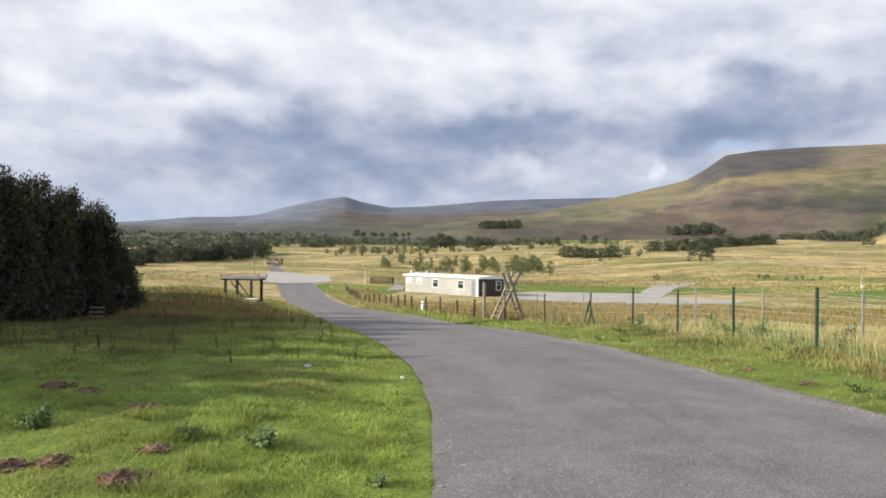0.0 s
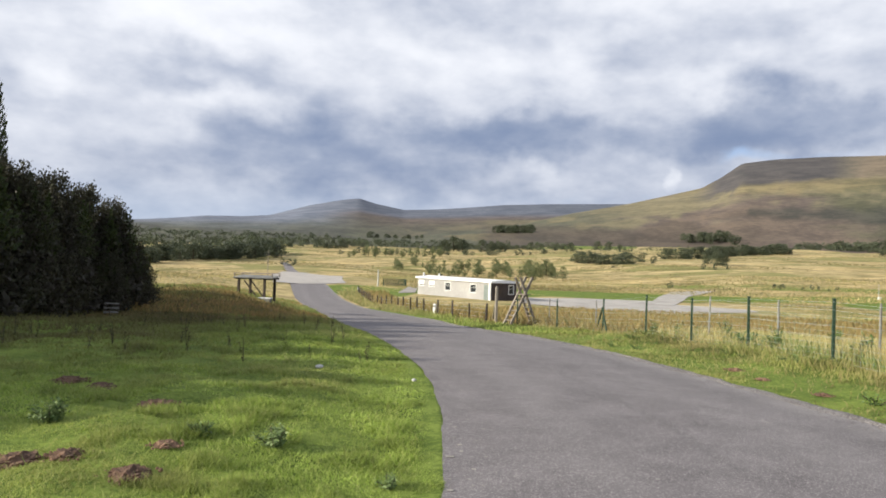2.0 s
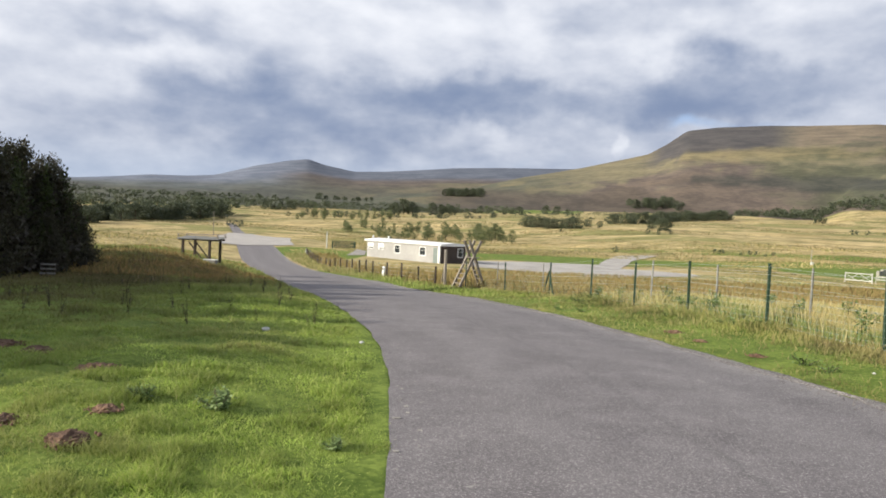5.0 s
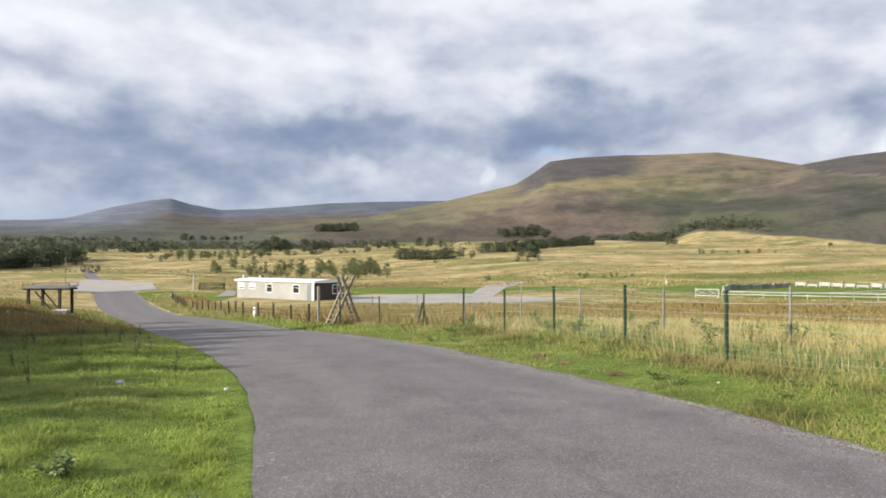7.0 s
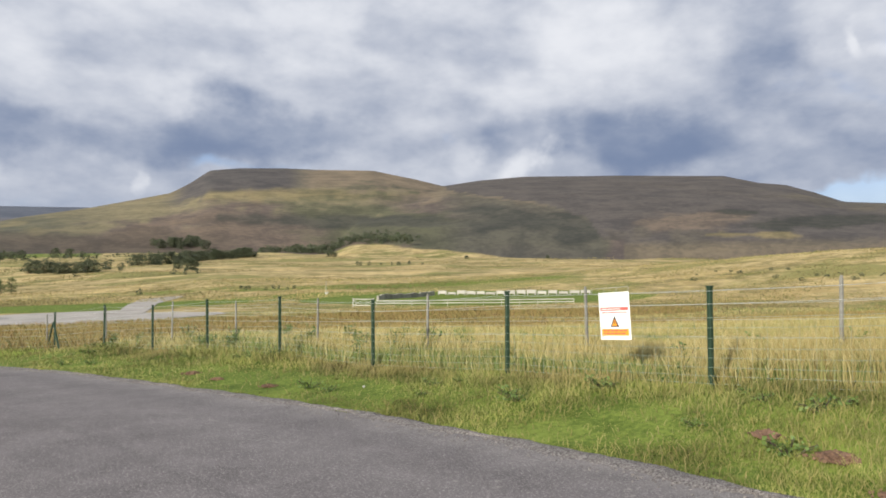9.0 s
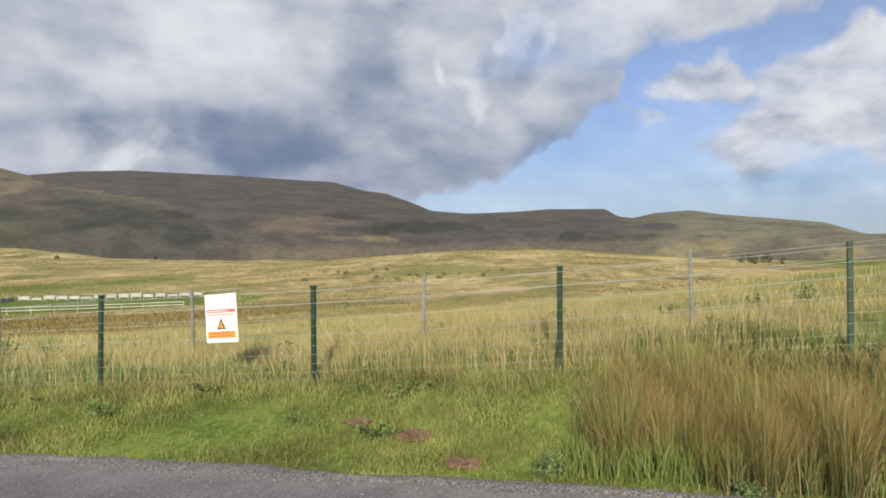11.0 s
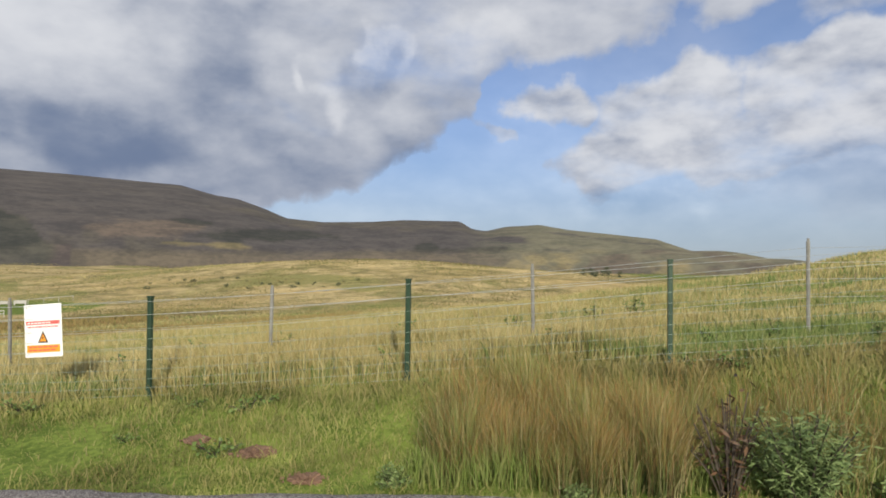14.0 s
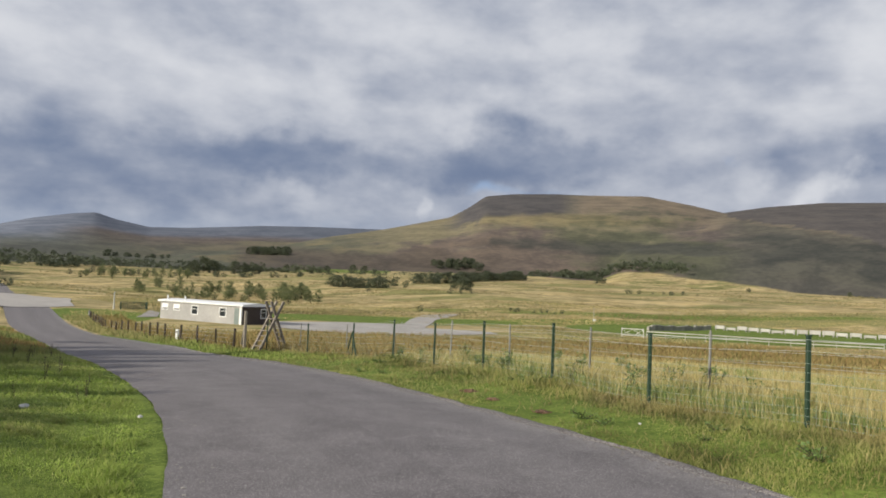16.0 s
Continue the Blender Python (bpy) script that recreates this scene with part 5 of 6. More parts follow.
def verge():
    rng = np.random.default_rng(6)

    def inside(x, y):
        return (x > road_right(y) + 0.02 + 0.16 * fbm(y * 2.3, y * 0, 72, 4)) & (x < fence_x(y) + 0.5) & off_moles(x, y)

    x, y, r = scatter(rng, 560000, 0, 128, 4.6, 45, inside)
    clump = fbm(x * 0.9, y * 0.9, 85, 3)
    near_fence = sstep(1.6, 0.2, fence_x(y) - x)
    tall = np.clip(0.018 + 0.035 * rng.random(len(x)) ** 2 + 0.08 * clump + 0.09 * near_fence, 0.012, 0.4)
    wild = rng.random(len(x)) < 0.025 + 0.06 * near_fence
    tall = np.where(wild, tall * 1.6 + 0.06, tall)
    at = np.c_[x, y, height(x, y) - 0.01]
    green = mixed(rng, len(x), (0.19, 0.235, 0.05), (0.28, 0.305, 0.08), (0.12, 0.155, 0.036), (0.40, 0.35, 0.15))
    green = green * (1 + 0.85 * fbm(x * 0.9, y * 0.9, 90, 4) + 0.55 * fbm(x * 3.3, y * 3.3, 78, 3))[:, None] * (1 - 0.5 * patch(x, y, 7.6, -5.2, 2.2, 1.7) * (0.6 + 0.8 * fbm(x * 1.6, y * 1.6, 94, 3)))[:, None]
    dry = np.clip(sstep(0.0, 0.45, fbm(x * 0.5, y * 0.5, 86, 3) + 0.15 * near_fence) * 0.6 + wild * 0.75, 0, 1)[:, None]
    tip = green * (1 - dry) + mixed(rng, len(x), (0.58, 0.48, 0.23), (0.44, 0.31, 0.13)) * dry
    me = blade_mesh("verge_grass", at, tall, 0.0036 + 0.0008 * r, rng.uniform(0.15, 1.0, len(x)), green * 0.75, tip, rng)
    stuff("verge_grass", me, "uneven green verge grass between lane and fence", "grass")


def long_grass():
    rng = np.random.default_rng(7)

    def inside(x, y):
        return (x > fence_x(y) + 0.15) & ((y < 58) | (x > 38)) & (damp(x, y) < 0.55 + 0.8 * fbm(x * 0.3, y * 0.3, 77, 2))

    for label, n, r0, r1, fine, bent in (("tall straw-coloured grass gone to seed behind the fence", 330000, 8.0, 24.0, 0.00075, True),
                                         ("straw-coloured grass across the field beyond the fence", 260000, 24.0, 95.0, 0.00110, False)):
        x, y, r = scatter(rng, n, 10, 130, r0, r1, inside)
        clump = fbm(x * 0.45, y * 0.45, 87, 3) + 0.9 * fbm(x * 1.5, y * 1.5, 98, 3)
        tall = np.clip(0.29 + 0.18 * rng.random(len(x)) + 0.30 * clump, 0.10, 0.72) * np.interp(r, (8, 30, 95), (1.0, 0.95, 0.6))
        tall = tall * np.interp(np.degrees(np.arctan2(x, y)), (20, 40, 100, 114), (0.75, 1.0, 1.0, 0.45))
        at = np.c_[x, y, height(x, y) - 0.02]
        weedy = sstep(0.0, 0.28, fbm(x * 0.30, y * 0.30, 88, 3) + 0.12 * sstep(3.0, 0.5, x - fence_x(y)))[:, None]
        straw = picked(rng, len(x), (0.56, 0.45, 0.195), (0.70, 0.58, 0.30), (0.46, 0.345, 0.135), (0.40, 0.37, 0.15))
        green = picked(rng, len(x), (0.22, 0.28, 0.08), (0.15, 0.23, 0.06), (0.36, 0.38, 0.14))
        own = (rng.random((len(x), 1)) < 0.34 + 0.52 * weedy + 0.16 * sstep(85, 108, np.degrees(np.arctan2(x, y)))[:, None]).astype(float)
        tip = straw * (1 - own) + green * own
        tip = tip * np.interp(np.degrees(np.arctan2(x, y)), (50, 70), (1.0, 0.90))[:, None]
        low = tip * 0.5 + green * 0.45
        head = (rng.random(len(x)) < 0.06) & (own[:, 0] < 0.5)
        tall = np.where(head, tall * 1.22, tall) * (1 - 0.3 * own[:, 0])
        me = blade_mesh("long_grass", at, tall, 0.0032 + fine * r, rng.uniform(0.05, 0.5, len(x)), low, tip, rng, bent=bent)
        stuff("long_grass", me, label, "grass")


def rough_tussocks():
    """Brown tussocks in the wet dip and along the lane further on."""
    rng = np.random.default_rng(8)

    def inside(x, y):
        wet = damp(x, y) * (x > fence_x(y))
        roadside = (x > road_right(y) + 0.3) & (x < fence_x(y) + 4) & (y > 24) & (y < 100)
        west = (x < road_left(y) - 0.3) & (x > road_left(y) - 10) & (y > 26) & (y < 70)
        return (wet > 0.4) | roadside | west

    x, y, r = scatter(rng, 210000, -30, 75, 22, 105, inside)
    tall = np.clip(0.22 + 0.3 * rng.random(len(x)) + 0.3 * fbm(x * 0.6, y * 0.6, 89, 3), 0.08, 0.6)
    tall = np.where(x < road_left(y), tall * 0.5, np.where(x < fence_x(y), tall * np.interp(y, (28, 42, 60), (0.26, 0.5, 0.8)), tall))
    at = np.c_[x, y, height(x, y) - 0.02]
    west = (x < road_left(y))[:, None]
    tip = mixed(rng, len(x), (0.38, 0.235, 0.095), (0.50, 0.36, 0.155), (0.30, 0.24, 0.08), (0.22, 0.24, 0.07))
    kerbside = ((x < fence_x(y)) & (x > road_left(y)))[:, None]
    fresh = sstep(52, 34, y)[:, None]
    tip = np.where(kerbside, mixed(rng, len(x), (0.36, 0.33, 0.12), (0.56, 0.47, 0.22), (0.24, 0.29, 0.08)) * (1 - fresh) + mixed(rng, len(x), (0.26, 0.36, 0.07), (0.36, 0.40, 0.11)) * fresh, tip)
    lush = sstep(-0.1, 0.25, fbm(x * 0.25, y * 0.25, 92, 3))[:, None]
    tip = np.where(west, tip * (1.0, 0.92, 0.9) * (1 - lush) + mixed(rng, len(x), (0.20, 0.27, 0.06), (0.36, 0.36, 0.13)) * lush, tip)
    me = blade_mesh("rough_tussocks", at, tall, 0.006 + 0.0013 * r, rng.uniform(0.1, 0.6, len(x)), tip * 0.6, tip, rng)
    stuff("rough_tussocks", me, "brown and olive tussock grass in damp ground", "grass")


def leaf_mesh(name, at, along, size, slim, tint, rng, mat=None):
    """Leaves: a folded diamond at each place, pointing along a way."""
    n = len(at)
    along = along / np.maximum(np.linalg.norm(along, axis=1, keepdims=True), 1e-6)
    other = np.cross(along, rng.normal(size=(n, 3)))
    other = other / np.maximum(np.linalg.norm(other, axis=1, keepdims=True), 1e-6)
    s = np.broadcast_to(size, (n,))[:, None]
    v = np.stack([at - along * s * 0.5, at + other * s * slim, at + along * s * 0.5, at - other * s * slim], 1).reshape(-1, 3)
    o = (4 * np.arange(n))[:, None]
    return tri_mesh(name, v, np.concatenate([o + (0, 1, 2), o + (0, 2, 3)]), np.repeat(tint, 4, 0), mat or M_LEAF)


def trunk_mesh(h, r, limbs, rng):
    """A tapered trunk with limbs."""
    paths = [([(0, 0, -0.1), (rng.uniform(-.05, .05) * h, rng.uniform(-.05, .05) * h, h * 0.45), (0, 0, h * 0.9)], [r, r * 0.7, r * 0.15])]
    for k in range(limbs):
        z = h * rng.uniform(0.12, 0.75)
        a, reach = rng.uniform(0, 6.28), h * rng.uniform(0.16, 0.30)
        end = (math.cos(a) * reach, math.sin(a) * reach, z + reach * rng.uniform(0.3, 0.9))
        paths.append(([(0, 0, z), (end[0] * 0.5, end[1] * 0.5, z + (end[2] - z) * 0.35), end], [r * 0.4, r * 0.28, r * 0.08]))
    verts, faces = [], []
    for pts, rad in paths:
        v, f = tube(pts, rad, 6)
        faces += [tuple(i + len(verts) for i in face) for face in f]
        verts += v
    return mesh_data("trunk", [tuple(v) for v in verts], faces, (M_BARK,), True)


def dense_tree(seed, h, wide, count):
    """Dense dark evergreen: upright leafy shoots on a broad, uneven cone."""
    rng = np.random.default_rng(seed)
    tree = thing("evergreen_tree", pose(0, 0, 0), "dense dark evergreen tree in shade at the field's edge", "tree", "evergreen shelter belt")
    part("trunk", trunk_mesh(h, 0.13, 9, random.Random(seed)), M_BARK, tree)
    m = 420
    z = h * (0.03 + 0.95 * rng.random(m) ** 0.85)
    a = rng.uniform(0, 2 * np.pi, m)
    lobes = 1 + 0.22 * np.sin(3 * a + seed) + 0.15 * np.sin(5 * a + 2 * seed)
    full = wide * lobes * np.clip(1.10 - (z / h) ** 1.15, 0.05, 1) * np.clip(0.85 + z / h * 2.0, 0, 1)
    reach = full * (0.45 + 0.55 * rng.random(m) ** 0.5)
    tip = np.c_[np.cos(a) * reach, np.sin(a) * reach, z]
    way = np.c_[np.cos(a) * 0.55, np.sin(a) * 0.55, 0.45 + 0.8 * rng.random(m) + 0.5 * z / h]
    way = way / np.linalg.norm(way, axis=1, keepdims=True)
    k = rng.integers(0, m, count)
    f = rng.uniform(-0.75, 0.55, count)
    at = tip[k] + way[k] * f[:, None] * 0.75 + rng.normal(0, 0.11, (count, 3)) * (1.25 - 0.9 * np.clip(f, 0, 1))[:, None]
    at[:, 2] = np.maximum(at[:, 2], 0.05)
    point = way[k] + rng.normal(0, 0.5, (count, 3))
    tint = mixed(rng, count, (0.036, 0.035, 0.024), (0.052, 0.052, 0.030), (0.052, 0.040, 0.031), (0.080, 0.084, 0.042))
    size = rng.uniform(0.07, 0.16, count)
    # several pointed leaders break the outline
    lead = 11
    la, ld = rng.uniform(0, 2 * np.pi, lead), wide * 0.62 * np.sqrt(rng.random(lead))
    lz = h * np.clip(1.10 - (ld / wide) ** 1.3 * 0.75, 0.3, 1.12) * rng.uniform(0.90, 1.20, lead)
    j, g = rng.integers(0, lead, 3600), rng.random(3600) ** 0.75
    cone = 0.44 * (g + 0.05) * np.sqrt(rng.random(3600)) * (1 + 0.5 * np.sin(9 * g * 3.1))
    b = rng.uniform(0, 2 * np.pi, 3600)
    at = np.r_[at, np.c_[np.cos(la[j]) * ld[j] + np.cos(b) * cone, np.sin(la[j]) * ld[j] + np.sin(b) * cone, lz[j] - g * 2.0]]
    point = np.r_[point, np.c_[np.cos(b), np.sin(b), 0.9 + 0 * b] + rng.normal(0, 0.3, (3600, 3))]
    tint = np.r_[tint, mixed(rng, 3600, (0.035, 0.050, 0.016), (0.060, 0.082, 0.026), (0.085, 0.105, 0.034))]
    size = np.r_[size, rng.uniform(0.08, 0.17, 3600)]
    deep_ = count // 4
    b, zz = rng.uniform(0, 2 * np.pi, deep_), h * 0.86 * rng.random(deep_)
    hold = wide * 0.80 * np.clip(1.06 - (zz / h) ** 1.15, 0.05, 1) * np.sqrt(rng.random(deep_))
    at = np.r_[at, np.c_[np.cos(b) * hold, np.sin(b) * hold, zz + 0.05]]
    point = np.r_[point, rng.normal(size=(deep_, 3))]
    tint = np.r_[tint, mixed(rng, deep_, (0.050, 0.046, 0.034), (0.064, 0.054, 0.042))]
    size = np.r_[size, rng.uniform(0.22, 0.42, deep_)]
    part("crown", leaf_mesh("crown", at, point, size, 0.26, tint, rng), M_LEAF, tree)
    return tree


def broad_tree(seed, h, wide, clumps, leaves, low, tints, label, group, name="tree"):
    """Broad-leaved tree or bush: clumps of small leaves round limbs, with gaps between."""
    rng = np.random.default_rng(seed)
    tree = thing(name, pose(0, 0, 0), label, "tree" if name == "tree" else "bush", group)
    part("trunk", trunk_mesh(h * 0.8, h * 0.028, 6, random.Random(seed)), M_BARK, tree)
    a, u = rng.uniform(0, 2 * np.pi, clumps), rng.random(clumps)
    z = low + (1 - low) * rng.random(clumps)
    belly = np.sin(np.pi * np.clip((z - low) / (1 - low) * 0.86 + 0.10, 0, 1)) ** 0.7
    reach = wide * belly * np.sqrt(u) * (0.85 + 0.3 * rng.random(clumps))
    c = np.c_[np.cos(a) * reach, np.sin(a) * reach, z * h * 0.93]
    k = rng.integers(0, clumps, leaves)
    size = h * 0.065
    at = c[k] + rng.normal(0, 1, (leaves, 3)) * h * np.array((0.07, 0.07, 0.055))
    at[:, 2] = np.maximum(at[:, 2], 0.02 * h)
    tone = mixed(rng, clumps, *tints)[k] * rng.uniform(0.75, 1.25, (leaves, 1))
    part("crown", leaf_mesh("crown", at, rng.normal(size=(leaves, 3)), rng.uniform(0.6, 1.2, leaves) * size, 0.36, tone, rng), M_LEAF, tree)
    return tree


def clones(models, places, seed, size=1.0, wide=1.0):
    """Copies of the models at (bearing, distance, height in metres)."""
    rng = random.Random(seed)
    for k, (az, r, h) in enumerate(places):
        x, y = r * math.sin(radians(az)), r * math.cos(radians(az))
        s = h * size
        model = models[rng.randrange(len(models))]
        m = on_ground(x, y, rng.uniform(0, 360), 0.1) @ Matrix.Diagonal((s * wide * rng.uniform(0.9, 1.15), s * wide * rng.uniform(0.9, 1.15), s, 1))
        copy_thing(model, m)
    return models


def drop(models):
    for ob in models:
        for o in (*ob.children_recursive, ob):
            bpy.data.objects.remove(o)


def between(a, b, n, seed, spread_az=0.3, spread_r=8, low=0.8, high=1.2):
    """n places strung out from (bearing, distance, height) a to b."""
    rng = random.Random(seed)
    out = []
    for k in range(n):
        f = (k + rng.uniform(0.1, 0.9)) / n
        az, r, h = (p + (q - p) * f for p, q in zip(a, b))
        out.append((az + rng.uniform(-spread_az, spread_az), r + rng.uniform(-spread_r, spread_r), h * rng.uniform(low, high)))
    return out


def far_wood(places, seed, wide, label, leaves=260):
    """A belt of far trees, too many to tell apart, as one mass of leaf clumps with gaps."""
    rng = np.random.default_rng(seed)
    at, size, tone = [], [], []
    for az, r, h in places:
        x, y = r * math.sin(radians(az)), r * math.cos(radians(az))
        z = float(height(x, y))
        c = rng.normal(0, 1, (9, 3)) * (0.33 * h * wide, 0.33 * h * wide, 0)
        c[:, 2] = h * rng.uniform(0.12, 0.80, 9) * (1 - 0.35 * np.clip(np.hypot(c[:, 0], c[:, 1]) / (h * wide), 0, 1))
        k = rng.integers(0, 9, leaves)
        p = c[k] + rng.normal(0, 0.10 * h, (leaves, 3)) * (1.3, 1.3, 0.8)
        p[:, 2] = np.maximum(p[:, 2], 0.0)
        at.append(p + (x, y, z))
        size.append(np.full(leaves, h * 0.13) * rng.uniform(0.6, 1.2, leaves))
        tone.append(mixed(rng, 9, *WOOD)[k] * rng.uniform(0.75, 1.25, (leaves, 1)) * rng.uniform(0.8, 1.2))
    at = np.concatenate(at)
    stuff("far_woodland", leaf_mesh("far_woodland", at, rng.normal(size=at.shape), np.concatenate(size), 0.4, np.concatenate(tone), rng), label, "woodland")


def shelter_belt():
    models = [dense_tree(seed, 5.0, 2.3, 15000) for seed in (11, 12, 13)]
    rng = random.Random(2)
    # Trees with y below about 19 are never seen, only their shadows.
    rows = [(-13.6, 27.6, 4.1), (-15.4, 28.8, 4.7), (-14.2, 24.6, 4.7), (-13.8, 21.6, 4.6), (-13.6, 18.6, 4.9), (-13.5, 15.7, 4.7), (-13.4, 13.6, 4.5), (-13.3, 11.6, 4.6), (-13.2, 9.6, 4.4), (-13.1, 7.8, 4.5), (-13.0, 6.3, 4.5), (-14.6, 5.2, 4.7), (-14.9, 7.0, 4.9),
            # Hidden tree, added to shade the rough ground by the stand.
            (-19.4, 31.0, 5.2),
            (-16.6, 25.8, 4.7), (-17.0, 22.4, 4.9), (-16.9, 18.8, 5.1), (-16.8, 15.2, 5.0), (-16.6, 11.8, 4.9), (-16.4, 8.4, 4.6), (-19.6, 26.8, 4.8), (-20.0, 22.7, 5.0), (-20.0, 18.2, 5.1), (-13.4, 29.4, 2.4), (-12.7, 26.0, 2.0),
            # Taller unseen trees behind, added to hold sky light off the turf.
            (-20.5, 5.0, 6.2), (-20.8, 9.0, 6.6), (-21.0, 13.0, 6.8), (-21.2, 17.0, 6.6), (-21.5, 21.0, 6.4), (-24.5, 7.0, 7.0), (-24.8, 12.0, 7.2), (-25.0, 17.5, 7.0)]
    for x, y, h in rows:
        s = h / 5.0
        tall = s * (0.96 if y < 18 else 1.0)
        copy_thing(models[rng.randrange(3)], on_ground(x, y, rng.uniform(0, 360), 0.05) @ Matrix.Diagonal((s, s, tall, 1)))
    # Unseen filler trees that thicken the shade on the turf.
    for k in range(9):
        s = rng.uniform(0.80, 0.90)
        copy_thing(models[k % 3], on_ground(-15.6 + rng.uniform(-0.5, 0.5), 3.6 + 1.6 * k, 40 * k, 0.05) @ Matrix.Diagonal((s * 1.1, s * 1.1, s, 1)))
    # More unseen trees, placed to carry the turf's shade nearer.
    for x, y, s in ((-14.7, 3.9, 0.98), (-15.2, 2.7, 0.92), (-17.2, 3.2, 1.0)):
        copy_thing(models[0], on_ground(x, y, 70 * y, 0.05) @ Matrix.Diagonal((s, s, s, 1)))
    # Slim unseen trees, placed so that pointed shadows cross the lane.
    for x, y, h in ((-14.4, 3.5, 4.5), (-14.5, 16.5, 5.2), (-14.5, 8.8, 5.6), (-14.5, 5.0, 5.0), (-14.3, 12.6, 5.2)):
        copy_thing(models[rng.randrange(3)], on_ground(x, y, rng.uniform(0, 360), 0.05) @ Matrix.Diagonal((0.45, 0.45, h / 5.6, 1)))
    # one slim tree stands well above the rest
    copy_thing(models[1], on_ground(-17.1, 24.6, 40, 0.05) @ Matrix.Diagonal((0.75, 0.75, 1.9, 1)))
    drop(models)


# Greens of the far trees, lightened to stand for the haze over them.
WOOD = ((0.055, 0.070, 0.040), (0.080, 0.098, 0.055), (0.105, 0.120, 0.070))
SAGE = ((0.145, 0.165, 0.075), (0.19, 0.205, 0.095), (0.11, 0.135, 0.055))


def far_trees():
    tag = "dark green broad-leaved tree on open moorland"
    hedge = [broad_tree(s, 1.0, 0.52, 36, 1200, 0.03, WOOD, "rounded dark green bush in straw-coloured grass", "field bushes", "bush") for s in (31, 32, 33)]
    oak = [broad_tree(s, 1.0, 0.52, 56, 1900, 0.03, WOOD, tag, "valley trees") for s in (41, 42, 43)]
    young = [broad_tree(s, 1.0, 0.38, 20, 900, 0.10, SAGE, "slim young sage-green planted tree in dry grass", "young plantation") for s in (51, 52, 53)]
    clones(hedge, between((9.3, 336, 5.2), (13.5, 322, 5.6), 13, 1, 0.15, 5), 1, wide=1.35)
    clones(oak, [(8.9, 735, 8), (11.0, 745, 9), (11.9, 755, 9), (12.7, 745, 6), (7.7, 700, 6)], 2)
    clones(hedge, between((16.0, 395, 5.5), (20.0, 440, 6.5), 13, 3, 0.15, 10), 3, wide=1.4)
    clones(oak, between((19.5, 430, 6.5), (24.6, 650, 9.0), 24, 4, 0.25, 14, 0.6, 1.1), 4, wide=1.4)
    clones(oak, [(19.9, 318, 6.2), (20.3, 322, 4.6), (19.2, 330, 4.5)], 5)
    clones(hedge, [(18.9, 268, 2.2), (19.7, 262, 1.8), (20.6, 270, 2.0), (15.3, 330, 3.5), (14.4, 345, 5.0), (16.6, 180, 1.6), (12.3, 300, 3.0)], 6)
    clones(oak, between((17.6, 1130, 14), (21.0, 1090, 15), 14, 7, 0.4, 25), 7)
    clones(oak, between((2.8, 1395, 15), (5.9, 1335, 17), 16, 10, 0.1, 15, 0.9, 1.1), 10)
    clones(oak, between((-24.5, 280, 6.6), (-14.5, 425, 8.0), 50, 11, 0.6, 25, 0.7, 1.2), 11, wide=1.4)
    clones(oak, [(-7.1, 1290, 15), (-6.6, 1290, 10), (-11.8, 1260, 9), (-10.6, 1265, 9), (-9.6, 1270, 7)] + between((-6.0, 1290, 9), (-3.0, 1330, 9), 9, 14, 0.2, 20), 14)
    clones(oak, [(-0.4, 590, 13.5), (0.3, 596, 11), (-1.1, 585, 10), (1.9, 557, 10), (2.7, 560, 9), (3.5, 566, 8)], 15)
    clones(hedge, [(-13.4, 275, 3.0), (-13.0, 279, 2.6), (-13.9, 284, 2.2)], 17)
    clones(young, between((-9.0, 420, 4.2), (-1.0, 440, 4.6), 20, 18, 0.5, 30, 0.6, 1.3), 18, 1.15)
    clones(young, between((-5.5, 320, 3.8), (8.0, 258, 4.2), 46, 19, 0.6, 26, 0.5, 1.25), 19, 1.15)
    clones(young, between((5.0, 238, 3.2), (8.6, 232, 3.2), 8, 20, 0.4, 14, 0.7, 1.3), 20, 1.15)
    clones(hedge, between((92.6, 184, 2.2), (95.6, 194, 2.4), 6, 21, 0.2, 5, 0.5, 1.3), 21)
    clones(hedge, between((59.0, 166, 0.6), (75.0, 150, 0.6), 22, 22, 0.8, 9, 0.6, 1.3), 22, wide=1.8)
    clones(hedge, between((23.0, 176, 1.3), (28.0, 172, 1.2), 9, 23, 0.4, 5, 0.6, 1.2), 23)
    clones(hedge, between((32.0, 372, 2.0), (38.0, 368, 2.0), 9, 24, 0.5, 10, 0.6, 1.2), 24)
    clones(oak, [(30.5, 560, 6), (30.9, 565, 5), (41.5, 520, 3), (48.0, 500, 3), (69.8, 500, 6), (70.5, 505, 7), (72.0, 500, 5)], 25)
    clones(hedge, between((-9.5, 470, 3.0), (7.0, 520, 3.5), 30, 26, 0.6, 30, 0.5, 1.3), 26, wide=1.4)
    clones(young, between((-2.5, 250, 3.2), (6.0, 215, 3.0), 10, 29, 0.8, 16, 0.5, 1.2), 29)
    # woodland along the hill foot, hedgerows across the valley
    far_wood(between((25.2, 1010, 12), (31.5, 860, 13), 34, 8, 0.5, 40, 0.5, 1.1) +
             between((28.0, 900, 13), (37.2, 760, 12), 44, 9, 0.5, 40, 0.5, 1.1), 108, 1.5, "dark green woodland along the foot of the hill")
